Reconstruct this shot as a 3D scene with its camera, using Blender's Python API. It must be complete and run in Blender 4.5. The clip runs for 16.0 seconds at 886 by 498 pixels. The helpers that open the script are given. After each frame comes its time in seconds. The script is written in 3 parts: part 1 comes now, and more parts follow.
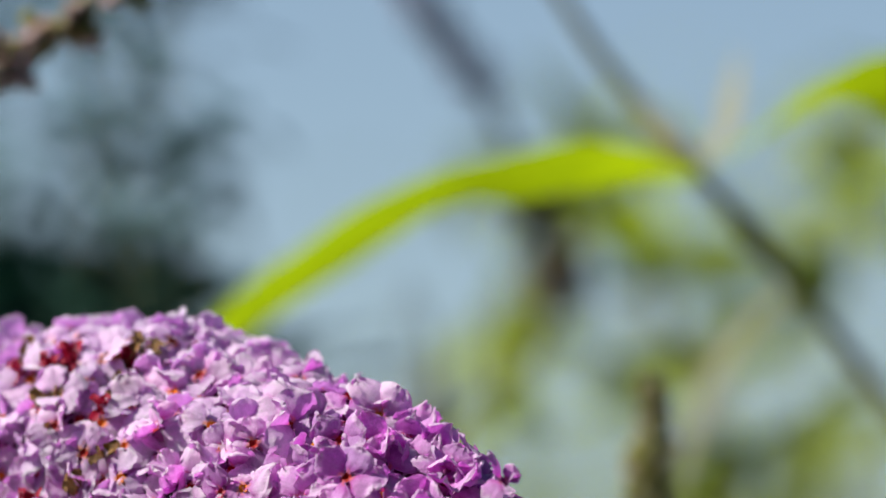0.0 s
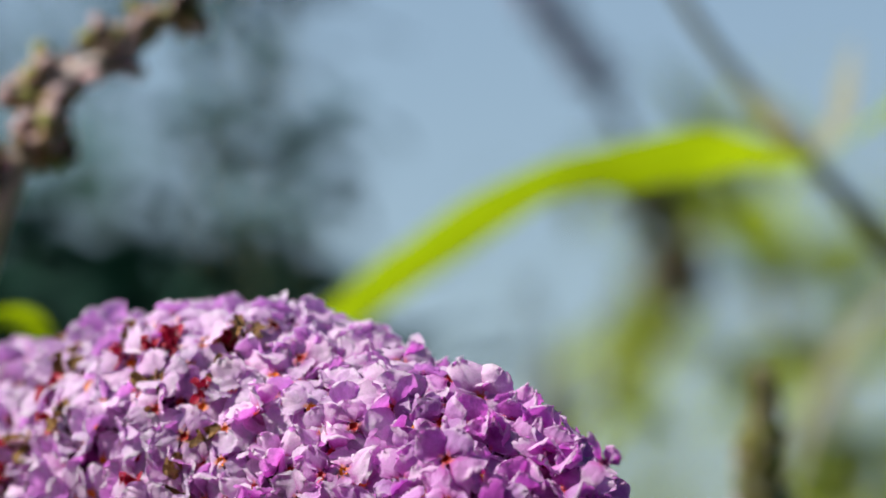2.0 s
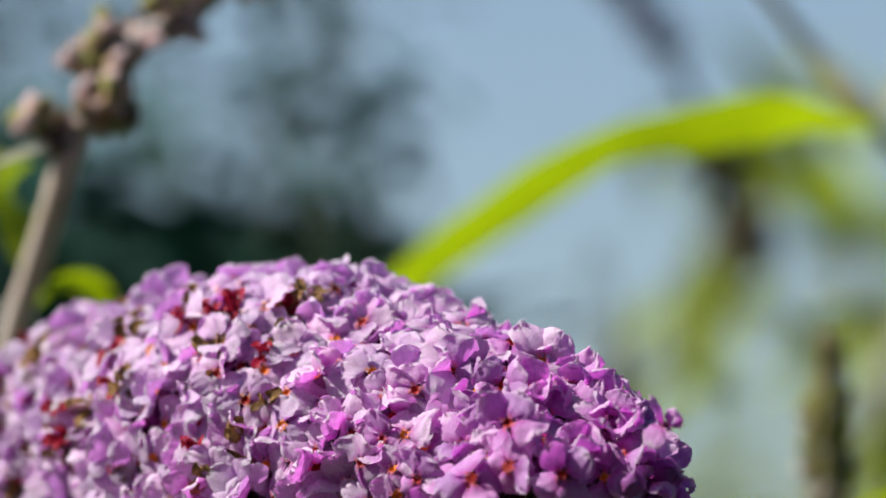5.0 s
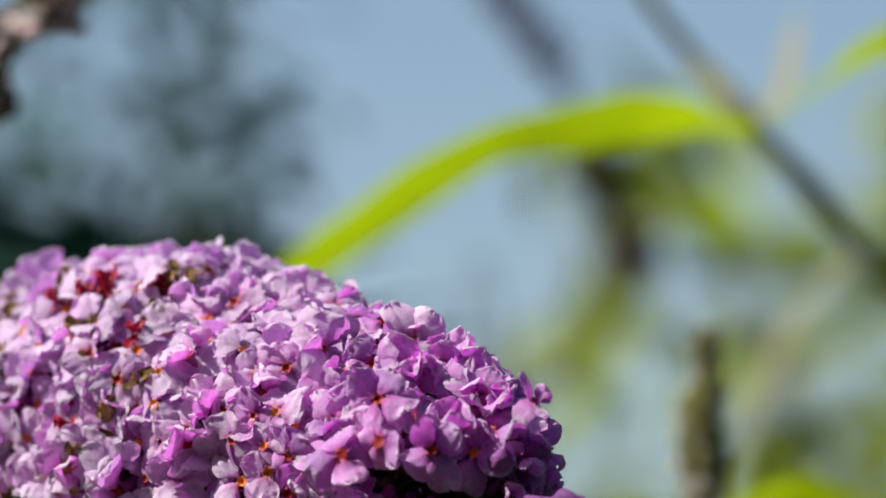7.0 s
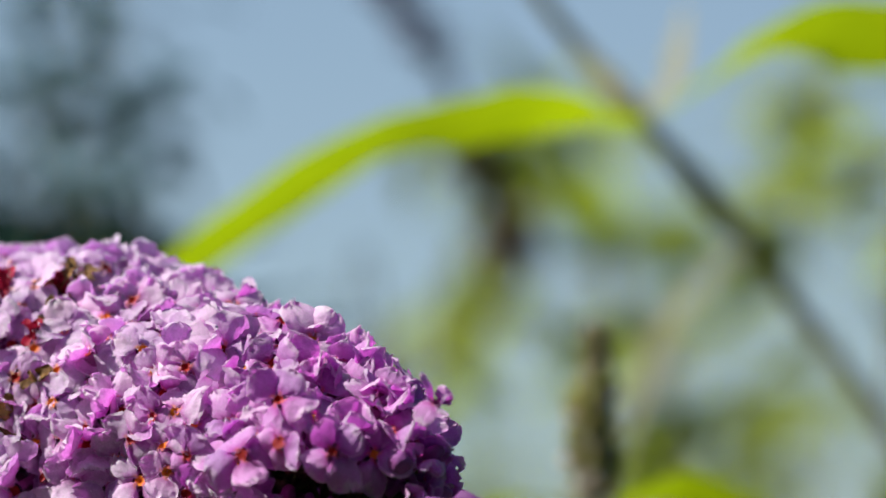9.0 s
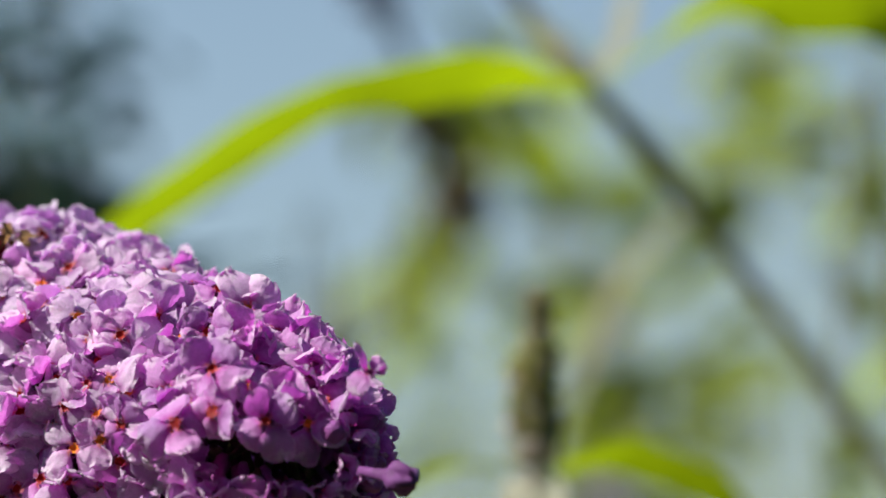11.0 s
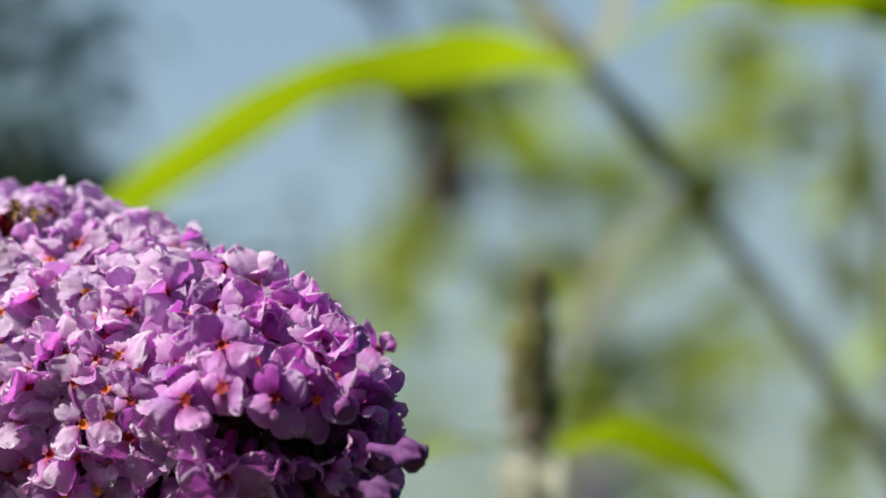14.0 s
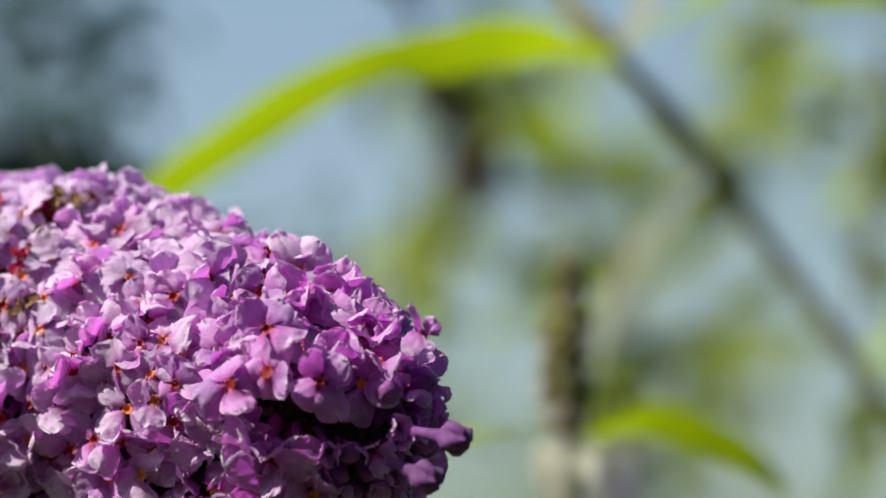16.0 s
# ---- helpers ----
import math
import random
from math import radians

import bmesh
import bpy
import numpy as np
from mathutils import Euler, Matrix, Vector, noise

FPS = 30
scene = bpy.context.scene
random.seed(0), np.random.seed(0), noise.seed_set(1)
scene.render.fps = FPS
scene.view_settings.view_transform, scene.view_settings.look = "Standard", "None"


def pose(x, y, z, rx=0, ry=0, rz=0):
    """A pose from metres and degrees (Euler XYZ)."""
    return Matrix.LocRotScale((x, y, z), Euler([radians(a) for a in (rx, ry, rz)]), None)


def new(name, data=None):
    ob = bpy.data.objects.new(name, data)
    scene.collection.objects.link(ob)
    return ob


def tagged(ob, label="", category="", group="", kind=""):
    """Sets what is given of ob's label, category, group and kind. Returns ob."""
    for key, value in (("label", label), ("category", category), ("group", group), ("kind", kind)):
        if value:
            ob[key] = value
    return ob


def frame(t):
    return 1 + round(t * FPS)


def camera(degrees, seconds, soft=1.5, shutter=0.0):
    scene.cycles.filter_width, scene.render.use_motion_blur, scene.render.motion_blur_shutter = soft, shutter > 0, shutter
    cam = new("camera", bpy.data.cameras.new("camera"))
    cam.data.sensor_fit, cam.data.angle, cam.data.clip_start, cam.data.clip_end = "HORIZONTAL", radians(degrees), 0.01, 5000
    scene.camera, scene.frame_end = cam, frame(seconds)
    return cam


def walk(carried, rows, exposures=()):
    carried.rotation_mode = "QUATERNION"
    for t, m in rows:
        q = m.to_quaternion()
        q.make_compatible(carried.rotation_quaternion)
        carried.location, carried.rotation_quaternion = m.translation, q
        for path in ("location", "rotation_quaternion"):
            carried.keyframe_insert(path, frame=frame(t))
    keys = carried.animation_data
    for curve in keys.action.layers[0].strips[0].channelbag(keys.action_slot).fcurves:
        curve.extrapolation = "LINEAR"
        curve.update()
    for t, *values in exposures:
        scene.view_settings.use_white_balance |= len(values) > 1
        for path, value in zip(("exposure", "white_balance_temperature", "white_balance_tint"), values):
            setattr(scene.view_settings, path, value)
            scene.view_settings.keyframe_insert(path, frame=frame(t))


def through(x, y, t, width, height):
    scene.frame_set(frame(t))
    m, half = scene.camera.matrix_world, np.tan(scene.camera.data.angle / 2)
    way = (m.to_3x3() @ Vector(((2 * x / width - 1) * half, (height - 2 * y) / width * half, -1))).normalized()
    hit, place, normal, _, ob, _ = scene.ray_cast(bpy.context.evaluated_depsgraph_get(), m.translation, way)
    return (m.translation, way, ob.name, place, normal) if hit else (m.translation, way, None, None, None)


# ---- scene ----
# The bush is laid out in a frame of its own: x to the right, y away from the camera, z up,
# tilted so that the camera looks gently upwards, against the sky.
VIEW = pose(0, 0, 1.2, 7, 0, 0)


def at(x, y, z, turn, lift, lean):
    """A camera pose in the bush's frame: place in metres, then degrees to the left, upwards and of roll."""
    return VIEW @ pose(x, y, z) @ pose(0, 0, 0, 0, 0, turn) @ pose(0, 0, 0, 90 + lift) @ pose(0, 0, 0, 0, 0, lean)


cam = camera(8.0, 16.0, soft=1.7)
cam.data.dof.use_dof = True
cam.data.dof.focus_distance = 0.944
cam.data.dof.aperture_fstop = 11.5
PATH = [
    (0, at(0.0003, -0.9514, 0.0161, -1.508, 0.161, -0.153)),
    (0.5, at(0.0042, -0.9512, -0.0011, -0.922, 0.971, -0.486)),
    (1, at(-0.0000, -0.9480, 0.0089, -1.035, 0.417, -0.366)),
    (1.5, at(-0.0026, -0.9469, 0.0207, -0.987, -0.157, -0.013)),
    (2, at(0.0076, -0.9468, 0.0104, -0.161, 0.344, -0.291)),
    (2.5, at(-0.0009, -0.9454, 0.0017, -0.360, 0.814, -0.589)),
    (3, at(-0.0007, -0.9440, 0.0081, -0.072, 0.472, -0.469)),
    (3.5, at(0.0124, -0.9463, 0.0069, 0.668, 0.428, -0.457)),
    (3.7, at(0.0123, -0.9463, 0.0070, 0.678, 0.414, -0.451)),
    (5.8, at(0.0079, -0.9440, 0.0105, 0.195, -0.073, -0.219)),
    (6, at(0.0074, -0.9439, 0.0106, 0.039, -0.078, -0.204)),
    (6.5, at(0.0066, -0.9453, 0.0000, -0.365, 0.506, -0.386)),
    (7, at(0.0157, -0.9487, -0.0055, -0.280, 0.774, -0.336)),
    (7.5, at(0.0120, -0.9452, 0.0172, -0.890, -0.397, 0.087)),
    (8, at(0.0058, -0.9473, 0.0106, -1.438, -0.080, -0.136)),
    (8.5, at(0.0097, -0.9489, -0.0106, -1.398, 1.018, -0.344)),
    (9, at(0.0074, -0.9465, -0.0007, -1.685, 0.485, -0.023)),
    (9.5, at(0.0121, -0.9464, 0.0032, -1.579, 0.295, 0.235)),
    (10, at(0.0137, -0.9466, -0.0010, -1.695, 0.405, 0.104)),
    (10.2, at(0.0137, -0.9465, -0.0008, -1.772, 0.383, 0.116)),
    (12.3, at(0.0106, -0.9467, 0.0115, -2.048, -0.721, 0.760)),
    (12.5, at(0.0097, -0.9471, 0.0117, -2.114, -0.673, 0.771)),
    (13, at(0.0076, -0.9501, 0.0052, -2.267, -0.316, 0.605)),
    (13.5, at(0.0162, -0.9513, 0.0043, -1.821, -0.243, 0.732)),
    (14, at(0.0045, -0.9491, 0.0030, -2.361, -0.217, 0.512)),
    (14.5, at(0.0068, -0.9517, 0.0059, -2.229, -0.358, 0.628)),
    (15, at(0.0103, -0.9538, 0.0040, -2.058, -0.275, 0.522)),
    (15.5, at(0.0086, -0.9540, 0.0049, -1.970, -0.349, 0.544)),
    (16, at(-0.0025, -0.9513, -0.0002, -2.392, -0.168, 0.367)),
]
walk(cam, PATH, exposures=[(0.0, 0.6), (16.0, 0.6)])

# ---- light ----
SUN_DIR = Vector((-0.69, -0.15, 0.71)).normalized()
world = bpy.data.worlds.new("sky")
scene.world = world
world.use_nodes = True
wn = world.node_tree.nodes
sky = wn.new("ShaderNodeTexSky")
sky.sky_type = "NISHITA"
sky.sun_disc = False
sky.sun_elevation = math.asin(SUN_DIR.z)
sky.sun_rotation = math.atan2(SUN_DIR.x, SUN_DIR.y)
sky.air_density, sky.dust_density, sky.ozone_density = 1.0, 0.9, 1.4
wn["Background"].inputs["Strength"].default_value = 0.075
world.node_tree.links.new(sky.outputs["Color"], wn["Background"].inputs["Color"])
lamp = bpy.data.lights.new("sun", "SUN")
lamp.energy, lamp.angle, lamp.color = 4.1, radians(0.5), (1.0, 0.95, 0.86)
sun = new("sun", lamp)
sun.matrix_basis = Matrix.Translation((0, 0, 6)) @ SUN_DIR.to_track_quat("Z", "Y").to_matrix().to_4x4()

# ---- materials ----


def mat(name, base, rough=0.6, through=0.0, through_colour=None, vary=0.15, scale=200.0, bump=0.0, bump_scale=900.0, second=None,
        island=False, sheen=0.0):
    """A plant or soil material: base colour varied at two scales and by piece, with light let through thin sheets."""
    m = bpy.data.materials.new(name)
    m.use_nodes = True
    n, l = m.node_tree.nodes, m.node_tree.links
    b = n["Principled BSDF"]
    b.inputs["Roughness"].default_value = rough
    b.inputs["Specular IOR Level"].default_value = 0.3
    b.inputs["Sheen Weight"].default_value = sheen
    co = n.new("ShaderNodeTexCoord")
    big, fine = n.new("ShaderNodeTexNoise"), n.new("ShaderNodeTexNoise")
    big.inputs["Scale"].default_value, fine.inputs["Scale"].default_value = scale, scale * 7
    for t in (big, fine):
        t.inputs["Detail"].default_value = 3
        l.new(co.outputs["Object"], t.inputs["Vector"])
    if island:
        piece = n.new("ShaderNodeNewGeometry").outputs["Random Per Island"]
    else:
        piece = n.new("ShaderNodeObjectInfo").outputs["Random"]
    mix = n.new("ShaderNodeMix")
    mix.data_type = "RGBA"
    mix.inputs["A"].default_value = (*base, 1)
    mix.inputs["B"].default_value = (*(second or [c * 0.6 for c in base]), 1)
    ramp = n.new("ShaderNodeMapRange")
    ramp.inputs["From Min"].default_value, ramp.inputs["From Max"].default_value = 0.4, 0.68
    l.new(big.outputs["Fac"], ramp.inputs["Value"])
    l.new(ramp.outputs["Result"], mix.inputs["Factor"])
    value = n.new("ShaderNodeMath")
    value.operation = "MULTIPLY_ADD"
    value.inputs[1].default_value, value.inputs[2].default_value = 2 * vary, 1 - vary
    l.new(piece, value.inputs[0])
    grain = n.new("ShaderNodeMath")
    grain.operation = "MULTIPLY_ADD"
    grain.inputs[1].default_value, grain.inputs[2].default_value = 0.5, 0.75
    l.new(fine.outputs["Fac"], grain.inputs[0])
    both = n.new("ShaderNodeMath")
    both.operation = "MULTIPLY"
    l.new(value.outputs[0], both.inputs[0])
    l.new(grain.outputs[0], both.inputs[1])
    hsv = n.new("ShaderNodeHueSaturation")
    l.new(mix.outputs["Result"], hsv.inputs["Color"])
    l.new(both.outputs[0], hsv.inputs["Value"])
    l.new(hsv.outputs["Color"], b.inputs["Base Color"])
    if bump:
        bn, bt = n.new("ShaderNodeBump"), n.new("ShaderNodeTexNoise")
        bt.inputs["Scale"].default_value, bt.inputs["Detail"].default_value = bump_scale, 4
        l.new(co.outputs["Object"], bt.inputs["Vector"])
        bn.inputs["Strength"].default_value, bn.inputs["Distance"].default_value = bump, 0.7 / bump_scale
        l.new(bt.outputs["Fac"], bn.inputs["Height"])
        l.new(bn.outputs["Normal"], b.inputs["Normal"])
    if through:
        tr, ms = n.new("ShaderNodeBsdfTranslucent"), n.new("ShaderNodeMixShader")
        tint = n.new("ShaderNodeMix")
        tint.data_type, tint.blend_type = "RGBA", "MULTIPLY"
        tint.inputs["Factor"].default_value = 1.0
        k = through_colour or (1, 1, 1)
        tint.inputs["B"].default_value = (*k, 1)
        l.new(hsv.outputs["Color"], tint.inputs["A"])
        l.new(tint.outputs["Result"], tr.inputs["Color"])
        ms.inputs["Fac"].default_value = through
        l.new(b.outputs[0], ms.inputs[1])
        l.new(tr.outputs[0], ms.inputs[2])
        l.new(ms.outputs[0], n["Material Output"].inputs["Surface"])
    return m


def petal_material(name, inner, outer, edge, throat, island=False, through=0.44, tint=(0.88, 0.30, 0.86)):
    """Petal: a warm spot at the throat, deeper colour near it, paler frosted margin."""
    m = mat(name, outer, rough=0.7, through=through, through_colour=tint, vary=0.16, scale=420, bump=0.75, bump_scale=2900,
            second=[c * 0.88 for c in outer], island=island, sheen=0.04)
    n, l = m.node_tree.nodes, m.node_tree.links
    uv, sep, cr = n.new("ShaderNodeUVMap"), n.new("ShaderNodeSeparateXYZ"), n.new("ShaderNodeValToRGB")
    l.new(uv.outputs["UV"], sep.inputs[0])
    # the frosted margin and the flush round the throat are broken up unevenly
    mottle, uneven = n.new("ShaderNodeTexNoise"), n.new("ShaderNodeMath")
    mottle.inputs["Scale"].default_value, mottle.inputs["Detail"].default_value = 900, 4
    l.new(n.new("ShaderNodeTexCoord").outputs["Object"], mottle.inputs["Vector"])
    uneven.operation = "MULTIPLY_ADD"
    uneven.inputs[1].default_value = 0.5
    away = n.new("ShaderNodeMath")
    away.operation = "SUBTRACT"
    away.inputs[1].default_value = 0.23
    l.new(sep.outputs["X"], away.inputs[0])
    l.new(mottle.outputs["Fac"], uneven.inputs[0])
    l.new(away.outputs[0], uneven.inputs[2])
    l.new(uneven.outputs[0], cr.inputs["Fac"])
    e = cr.color_ramp.elements
    e[0].position, e[0].color = 0.02, (*throat, 1)
    e[1].position, e[1].color = 1.0, (*edge, 1)
    for p, c in ((0.07, throat), (0.18, inner), (0.52, outer), (0.76, outer), (0.92, edge)):
        e.new(p).color = (*c, 1)
    hsv = next(x for x in n if x.type == "HUE_SAT")
    old = hsv.inputs["Color"].links[0].from_socket
    mx = n.new("ShaderNodeMix")
    mx.data_type = "RGBA"
    mx.inputs["Factor"].default_value = 0.72
    l.new(old, mx.inputs["A"])
    l.new(cr.outputs["Color"], mx.inputs["B"])
    l.new(mx.outputs["Result"], hsv.inputs["Color"])
    info = n.new("ShaderNodeNewGeometry").outputs["Random Per Island"] if island else n.new("ShaderNodeObjectInfo").outputs["Random"]
    hue = n.new("ShaderNodeMath")
    hue.operation = "MULTIPLY_ADD"
    hue.inputs[1].default_value, hue.inputs[2].default_value = 0.05, 0.472
    l.new(info, hue.inputs[0])
    l.new(hue.outputs[0], hsv.inputs["Hue"])
    return m


FRESH = ((0.58, 0.13, 0.54), (0.87, 0.66, 0.89), (0.92, 0.86, 0.94), (0.74, 0.11, 0.04))
YOUNG = ((0.56, 0.07, 0.50), (0.76, 0.39, 0.80), (0.90, 0.76, 0.92), (0.74, 0.09, 0.04))
# pale set for old florets, and for sunlight painted on the upper side
AGED_LIT = ((0.60, 0.34, 0.66), (0.85, 0.66, 0.88), (0.91, 0.88, 0.94), (0.90, 0.34, 0.03))
M_FRESH = petal_material("petal_fresh", *FRESH)
M_AGED_LIT = petal_material("petal_aged_lit", *AGED_LIT, tint=(0.86, 0.40, 0.90))
M_YOUNG = petal_material("petal_young", *YOUNG, tint=(0.90, 0.27, 0.84))
M_FRESH_J = petal_material("petal_fresh_mass", *FRESH, island=True)
M_AGED_LIT_J = petal_material("petal_aged_lit_mass", *AGED_LIT, island=True, tint=(0.86, 0.40, 0.90))
M_TUBE = mat("corolla_tube", (0.36, 0.07, 0.27), 0.6, through=0.0, scale=500, bump=0.3)
M_THROAT = mat("throat_orange", (0.95, 0.36, 0.03), 0.6, through=0.25, scale=900, second=(0.90, 0.22, 0.015))
M_THROAT_RED = mat("throat_red", (0.32, 0.008, 0.012), 0.6, through=0.2, scale=900, second=(0.42, 0.025, 0.012))
# deeper violet of closed buds, with the shade under the tip put in
M_BUD_SHADED = mat("bud_violet_shaded", (0.20, 0.055, 0.24), 0.65, through=0.1, scale=500, bump=0.5, bump_scale=2500, second=(0.13, 0.035, 0.15), sheen=0.05)
M_BUD = mat("bud_purple", (0.33, 0.095, 0.36), 0.6, through=0.15, scale=500, bump=0.5, bump_scale=2500, second=(0.28, 0.05, 0.23), sheen=0.1)
M_CALYX = mat("calyx_green", (0.10, 0.11, 0.035), 0.7, scale=500, bump=0.4)
M_DRY = mat("dried_floret", (0.27, 0.15, 0.055), 0.85, through=0.15, scale=500, bump=0.6, second=(0.10, 0.055, 0.03), vary=0.35)
M_RED = mat("withered_red", (0.38, 0.010, 0.045), 0.6, through=0.3, scale=500, second=(0.25, 0.01, 0.03))
M_STEM = mat("stem_green", (0.16, 0.17, 0.07), 0.7, scale=120, bump=0.4, second=(0.20, 0.15, 0.09))
M_STEM_PALE = mat("stem_pale", (0.66, 0.55, 0.49), 0.8, scale=120, bump=0.5, second=(0.46, 0.38, 0.28), sheen=0.2)
M_STEM_DARK = mat("stem_olive", (0.31, 0.31, 0.13), 0.75, scale=120, bump=0.5, second=(0.27, 0.22, 0.12))
M_SEED_DARK = mat("dark_seed", (0.14, 0.10, 0.075), 0.9, scale=260, bump=0.6, second=(0.05, 0.03, 0.02), vary=0.3)
M_CAPSULE = mat("seed_capsule", (0.36, 0.24, 0.14), 0.85, scale=260, bump=0.7, bump_scale=1400, second=(0.22, 0.17, 0.08), vary=0.35)
M_CAPSULE_PALE = mat("faded_floret", (0.74, 0.55, 0.56), 0.85, through=0.15, scale=260, bump=0.5, second=(0.52, 0.36, 0.32), vary=0.25)
M_CAPSULE_G = mat("green_capsule", (0.25, 0.25, 0.075), 0.8, scale=260, bump=0.6, bump_scale=1400, second=(0.17, 0.15, 0.05), vary=0.35)
M_LILAC_OLD = mat("faded_lilac", (0.52, 0.44, 0.62), 0.85, through=0.3, scale=260, second=(0.42, 0.35, 0.50), vary=0.3)
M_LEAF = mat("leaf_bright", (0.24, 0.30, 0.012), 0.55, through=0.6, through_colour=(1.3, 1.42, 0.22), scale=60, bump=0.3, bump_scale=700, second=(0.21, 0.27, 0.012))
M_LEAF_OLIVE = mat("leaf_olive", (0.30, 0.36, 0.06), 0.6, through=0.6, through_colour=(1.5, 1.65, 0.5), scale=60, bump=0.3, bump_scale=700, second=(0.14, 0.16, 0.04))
M_LEAF_PALE = mat("leaf_pale", (0.33, 0.33, 0.23), 0.75, through=0.3, scale=60, second=(0.30, 0.30, 0.19), sheen=0.3)
M_BRACT = mat("bract_pale", (0.62, 0.63, 0.50), 0.8, through=0.45, scale=60, second=(0.55, 0.55, 0.42), sheen=0.3)
M_HEAD = mat("brown_seed_head", (0.33, 0.23, 0.15), 0.9, through=0.2, scale=260, second=(0.24, 0.16, 0.11), vary=0.3)
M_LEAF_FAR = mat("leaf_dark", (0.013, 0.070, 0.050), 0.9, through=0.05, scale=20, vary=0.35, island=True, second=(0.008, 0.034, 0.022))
M_LEAF_FAR2 = mat("leaf_far_olive", (0.34, 0.42, 0.11), 0.85, through=0.45, scale=20, vary=0.35, island=True, second=(0.16, 0.20, 0.06))
M_LEAF_SUN = mat("leaf_sunlit", (0.37, 0.45, 0.08), 0.8, through=0.5, through_colour=(1.3, 1.3, 0.7), scale=20, vary=0.3, island=True, second=(0.17, 0.22, 0.05))
M_GROUND = mat("meadow_ground", (0.055, 0.065, 0.028), 0.95, scale=1.5, bump=0.8, bump_scale=30, second=(0.075, 0.06, 0.032))

# ---- building helpers ----
rng = random.Random(7)


def thing(name, base, label, category, group="", kind=""):
    """An Empty at the base of a plant, in the bush's frame."""
    ob = new(name)
    ob.empty_display_size = 0.01
    ob.matrix_basis = VIEW @ Matrix.Translation(base)
    ob["base"] = tuple(base)
    return tagged(ob, label, category, group, kind)


def set_back(ob, k):
    """Moves a whole plant away from the camera, k times as far and as large."""
    eye = Matrix.Translation((0.006, -0.948, 0.006))
    ob.matrix_basis = VIEW @ eye @ Matrix.Scale(k, 4) @ eye.inverted() @ VIEW.inverted() @ ob.matrix_basis
    return ob


def finish(bm, name, material, smooth=True):
    me = bpy.data.meshes.new(name)
    bm.normal_update()
    bm.to_mesh(me)
    bm.free()
    for m in material if isinstance(material, (list, tuple)) else [material]:
        me.materials.append(m)
    if smooth:
        me.polygons.foreach_set("use_smooth", [True] * len(me.polygons))
    return me


def part(name, bm, material, parent, label="", m=None, smooth=True):
    """Links a bmesh or mesh as one object under parent. A bmesh in the bush's frame is moved to the parent's base."""
    if isinstance(bm, bmesh.types.BMesh):
        if m is None and "base" in parent.keys():
            bmesh.ops.translate(bm, verts=bm.verts, vec=-Vector(parent["base"]))
        bm = finish(bm, name, material, smooth)
    ob = new(name, bm)
    ob.parent = parent
    if m is not None:
        ob.matrix_basis = m
    return tagged(ob, label) if label else ob


def spline(points, count):
    """Points evenly spread in parameter along a smooth curve through the given ones."""
    p = [Vector(q) for q in points]
    p = [2 * p[0] - p[1]] + p + [2 * p[-1] - p[-2]]
    out = []
    for i in range(count):
        s = i / (count - 1) * (len(p) - 3)
        k = min(int(s), len(p) - 4)
        t = s - k
        a, b, c, d = p[k:k + 4]
        out.append(0.5 * ((2 * b) + (c - a) * t + (2 * a - 5 * b + 4 * c - d) * t * t + (3 * b - a - 3 * c + d) * t ** 3))
    return out


def frames(pts):
    """Two unit vectors across each point of a line, carried along without twist."""
    out = []
    u = None
    for i, p in enumerate(pts):
        d = (pts[min(i + 1, len(pts) - 1)] - pts[max(i - 1, 0)]).normalized()
        if u is None:
            u = d.cross(Vector((0.3, 0.9, 0.2))).normalized()
        u = (u - d * u.dot(d)).normalized()
        out.append((u, d.cross(u)))
    return out


def tube(bm, points, radii, count=24, sides=10, rough=0.0, knots=()):
    """A tapered, slightly uneven round stem; knots swell it at the given fractions."""
    pts = spline(points, count)
    rings = []
    for i, (p, (u, v)) in enumerate(zip(pts, frames(pts))):
        f = i / (count - 1) * (len(radii) - 1)
        k = min(int(f), len(radii) - 2)
        r = radii[k] + (radii[k + 1] - radii[k]) * (f - k)
        r *= 1 + sum(0.55 * math.exp(-((i / (count - 1) - q) * 26) ** 2) for q in knots)
        ring = []
        for j in range(sides):
            a = 2 * math.pi * j / sides
            rr = r * (1 + rough * (noise.noise(p * 180 + Vector((math.cos(a), math.sin(a), 0))) ))
            ring.append(bm.verts.new(p + rr * (math.cos(a) * u + math.sin(a) * v)))
        rings.append(ring)
    for a, b in zip(rings, rings[1:]):
        for j in range(sides):
            bm.faces.new((a[j], a[(j + 1) % sides], b[(j + 1) % sides], b[j]))
    bm.faces.new(rings[0][::-1])
    bm.faces.new(rings[-1])
    return bm


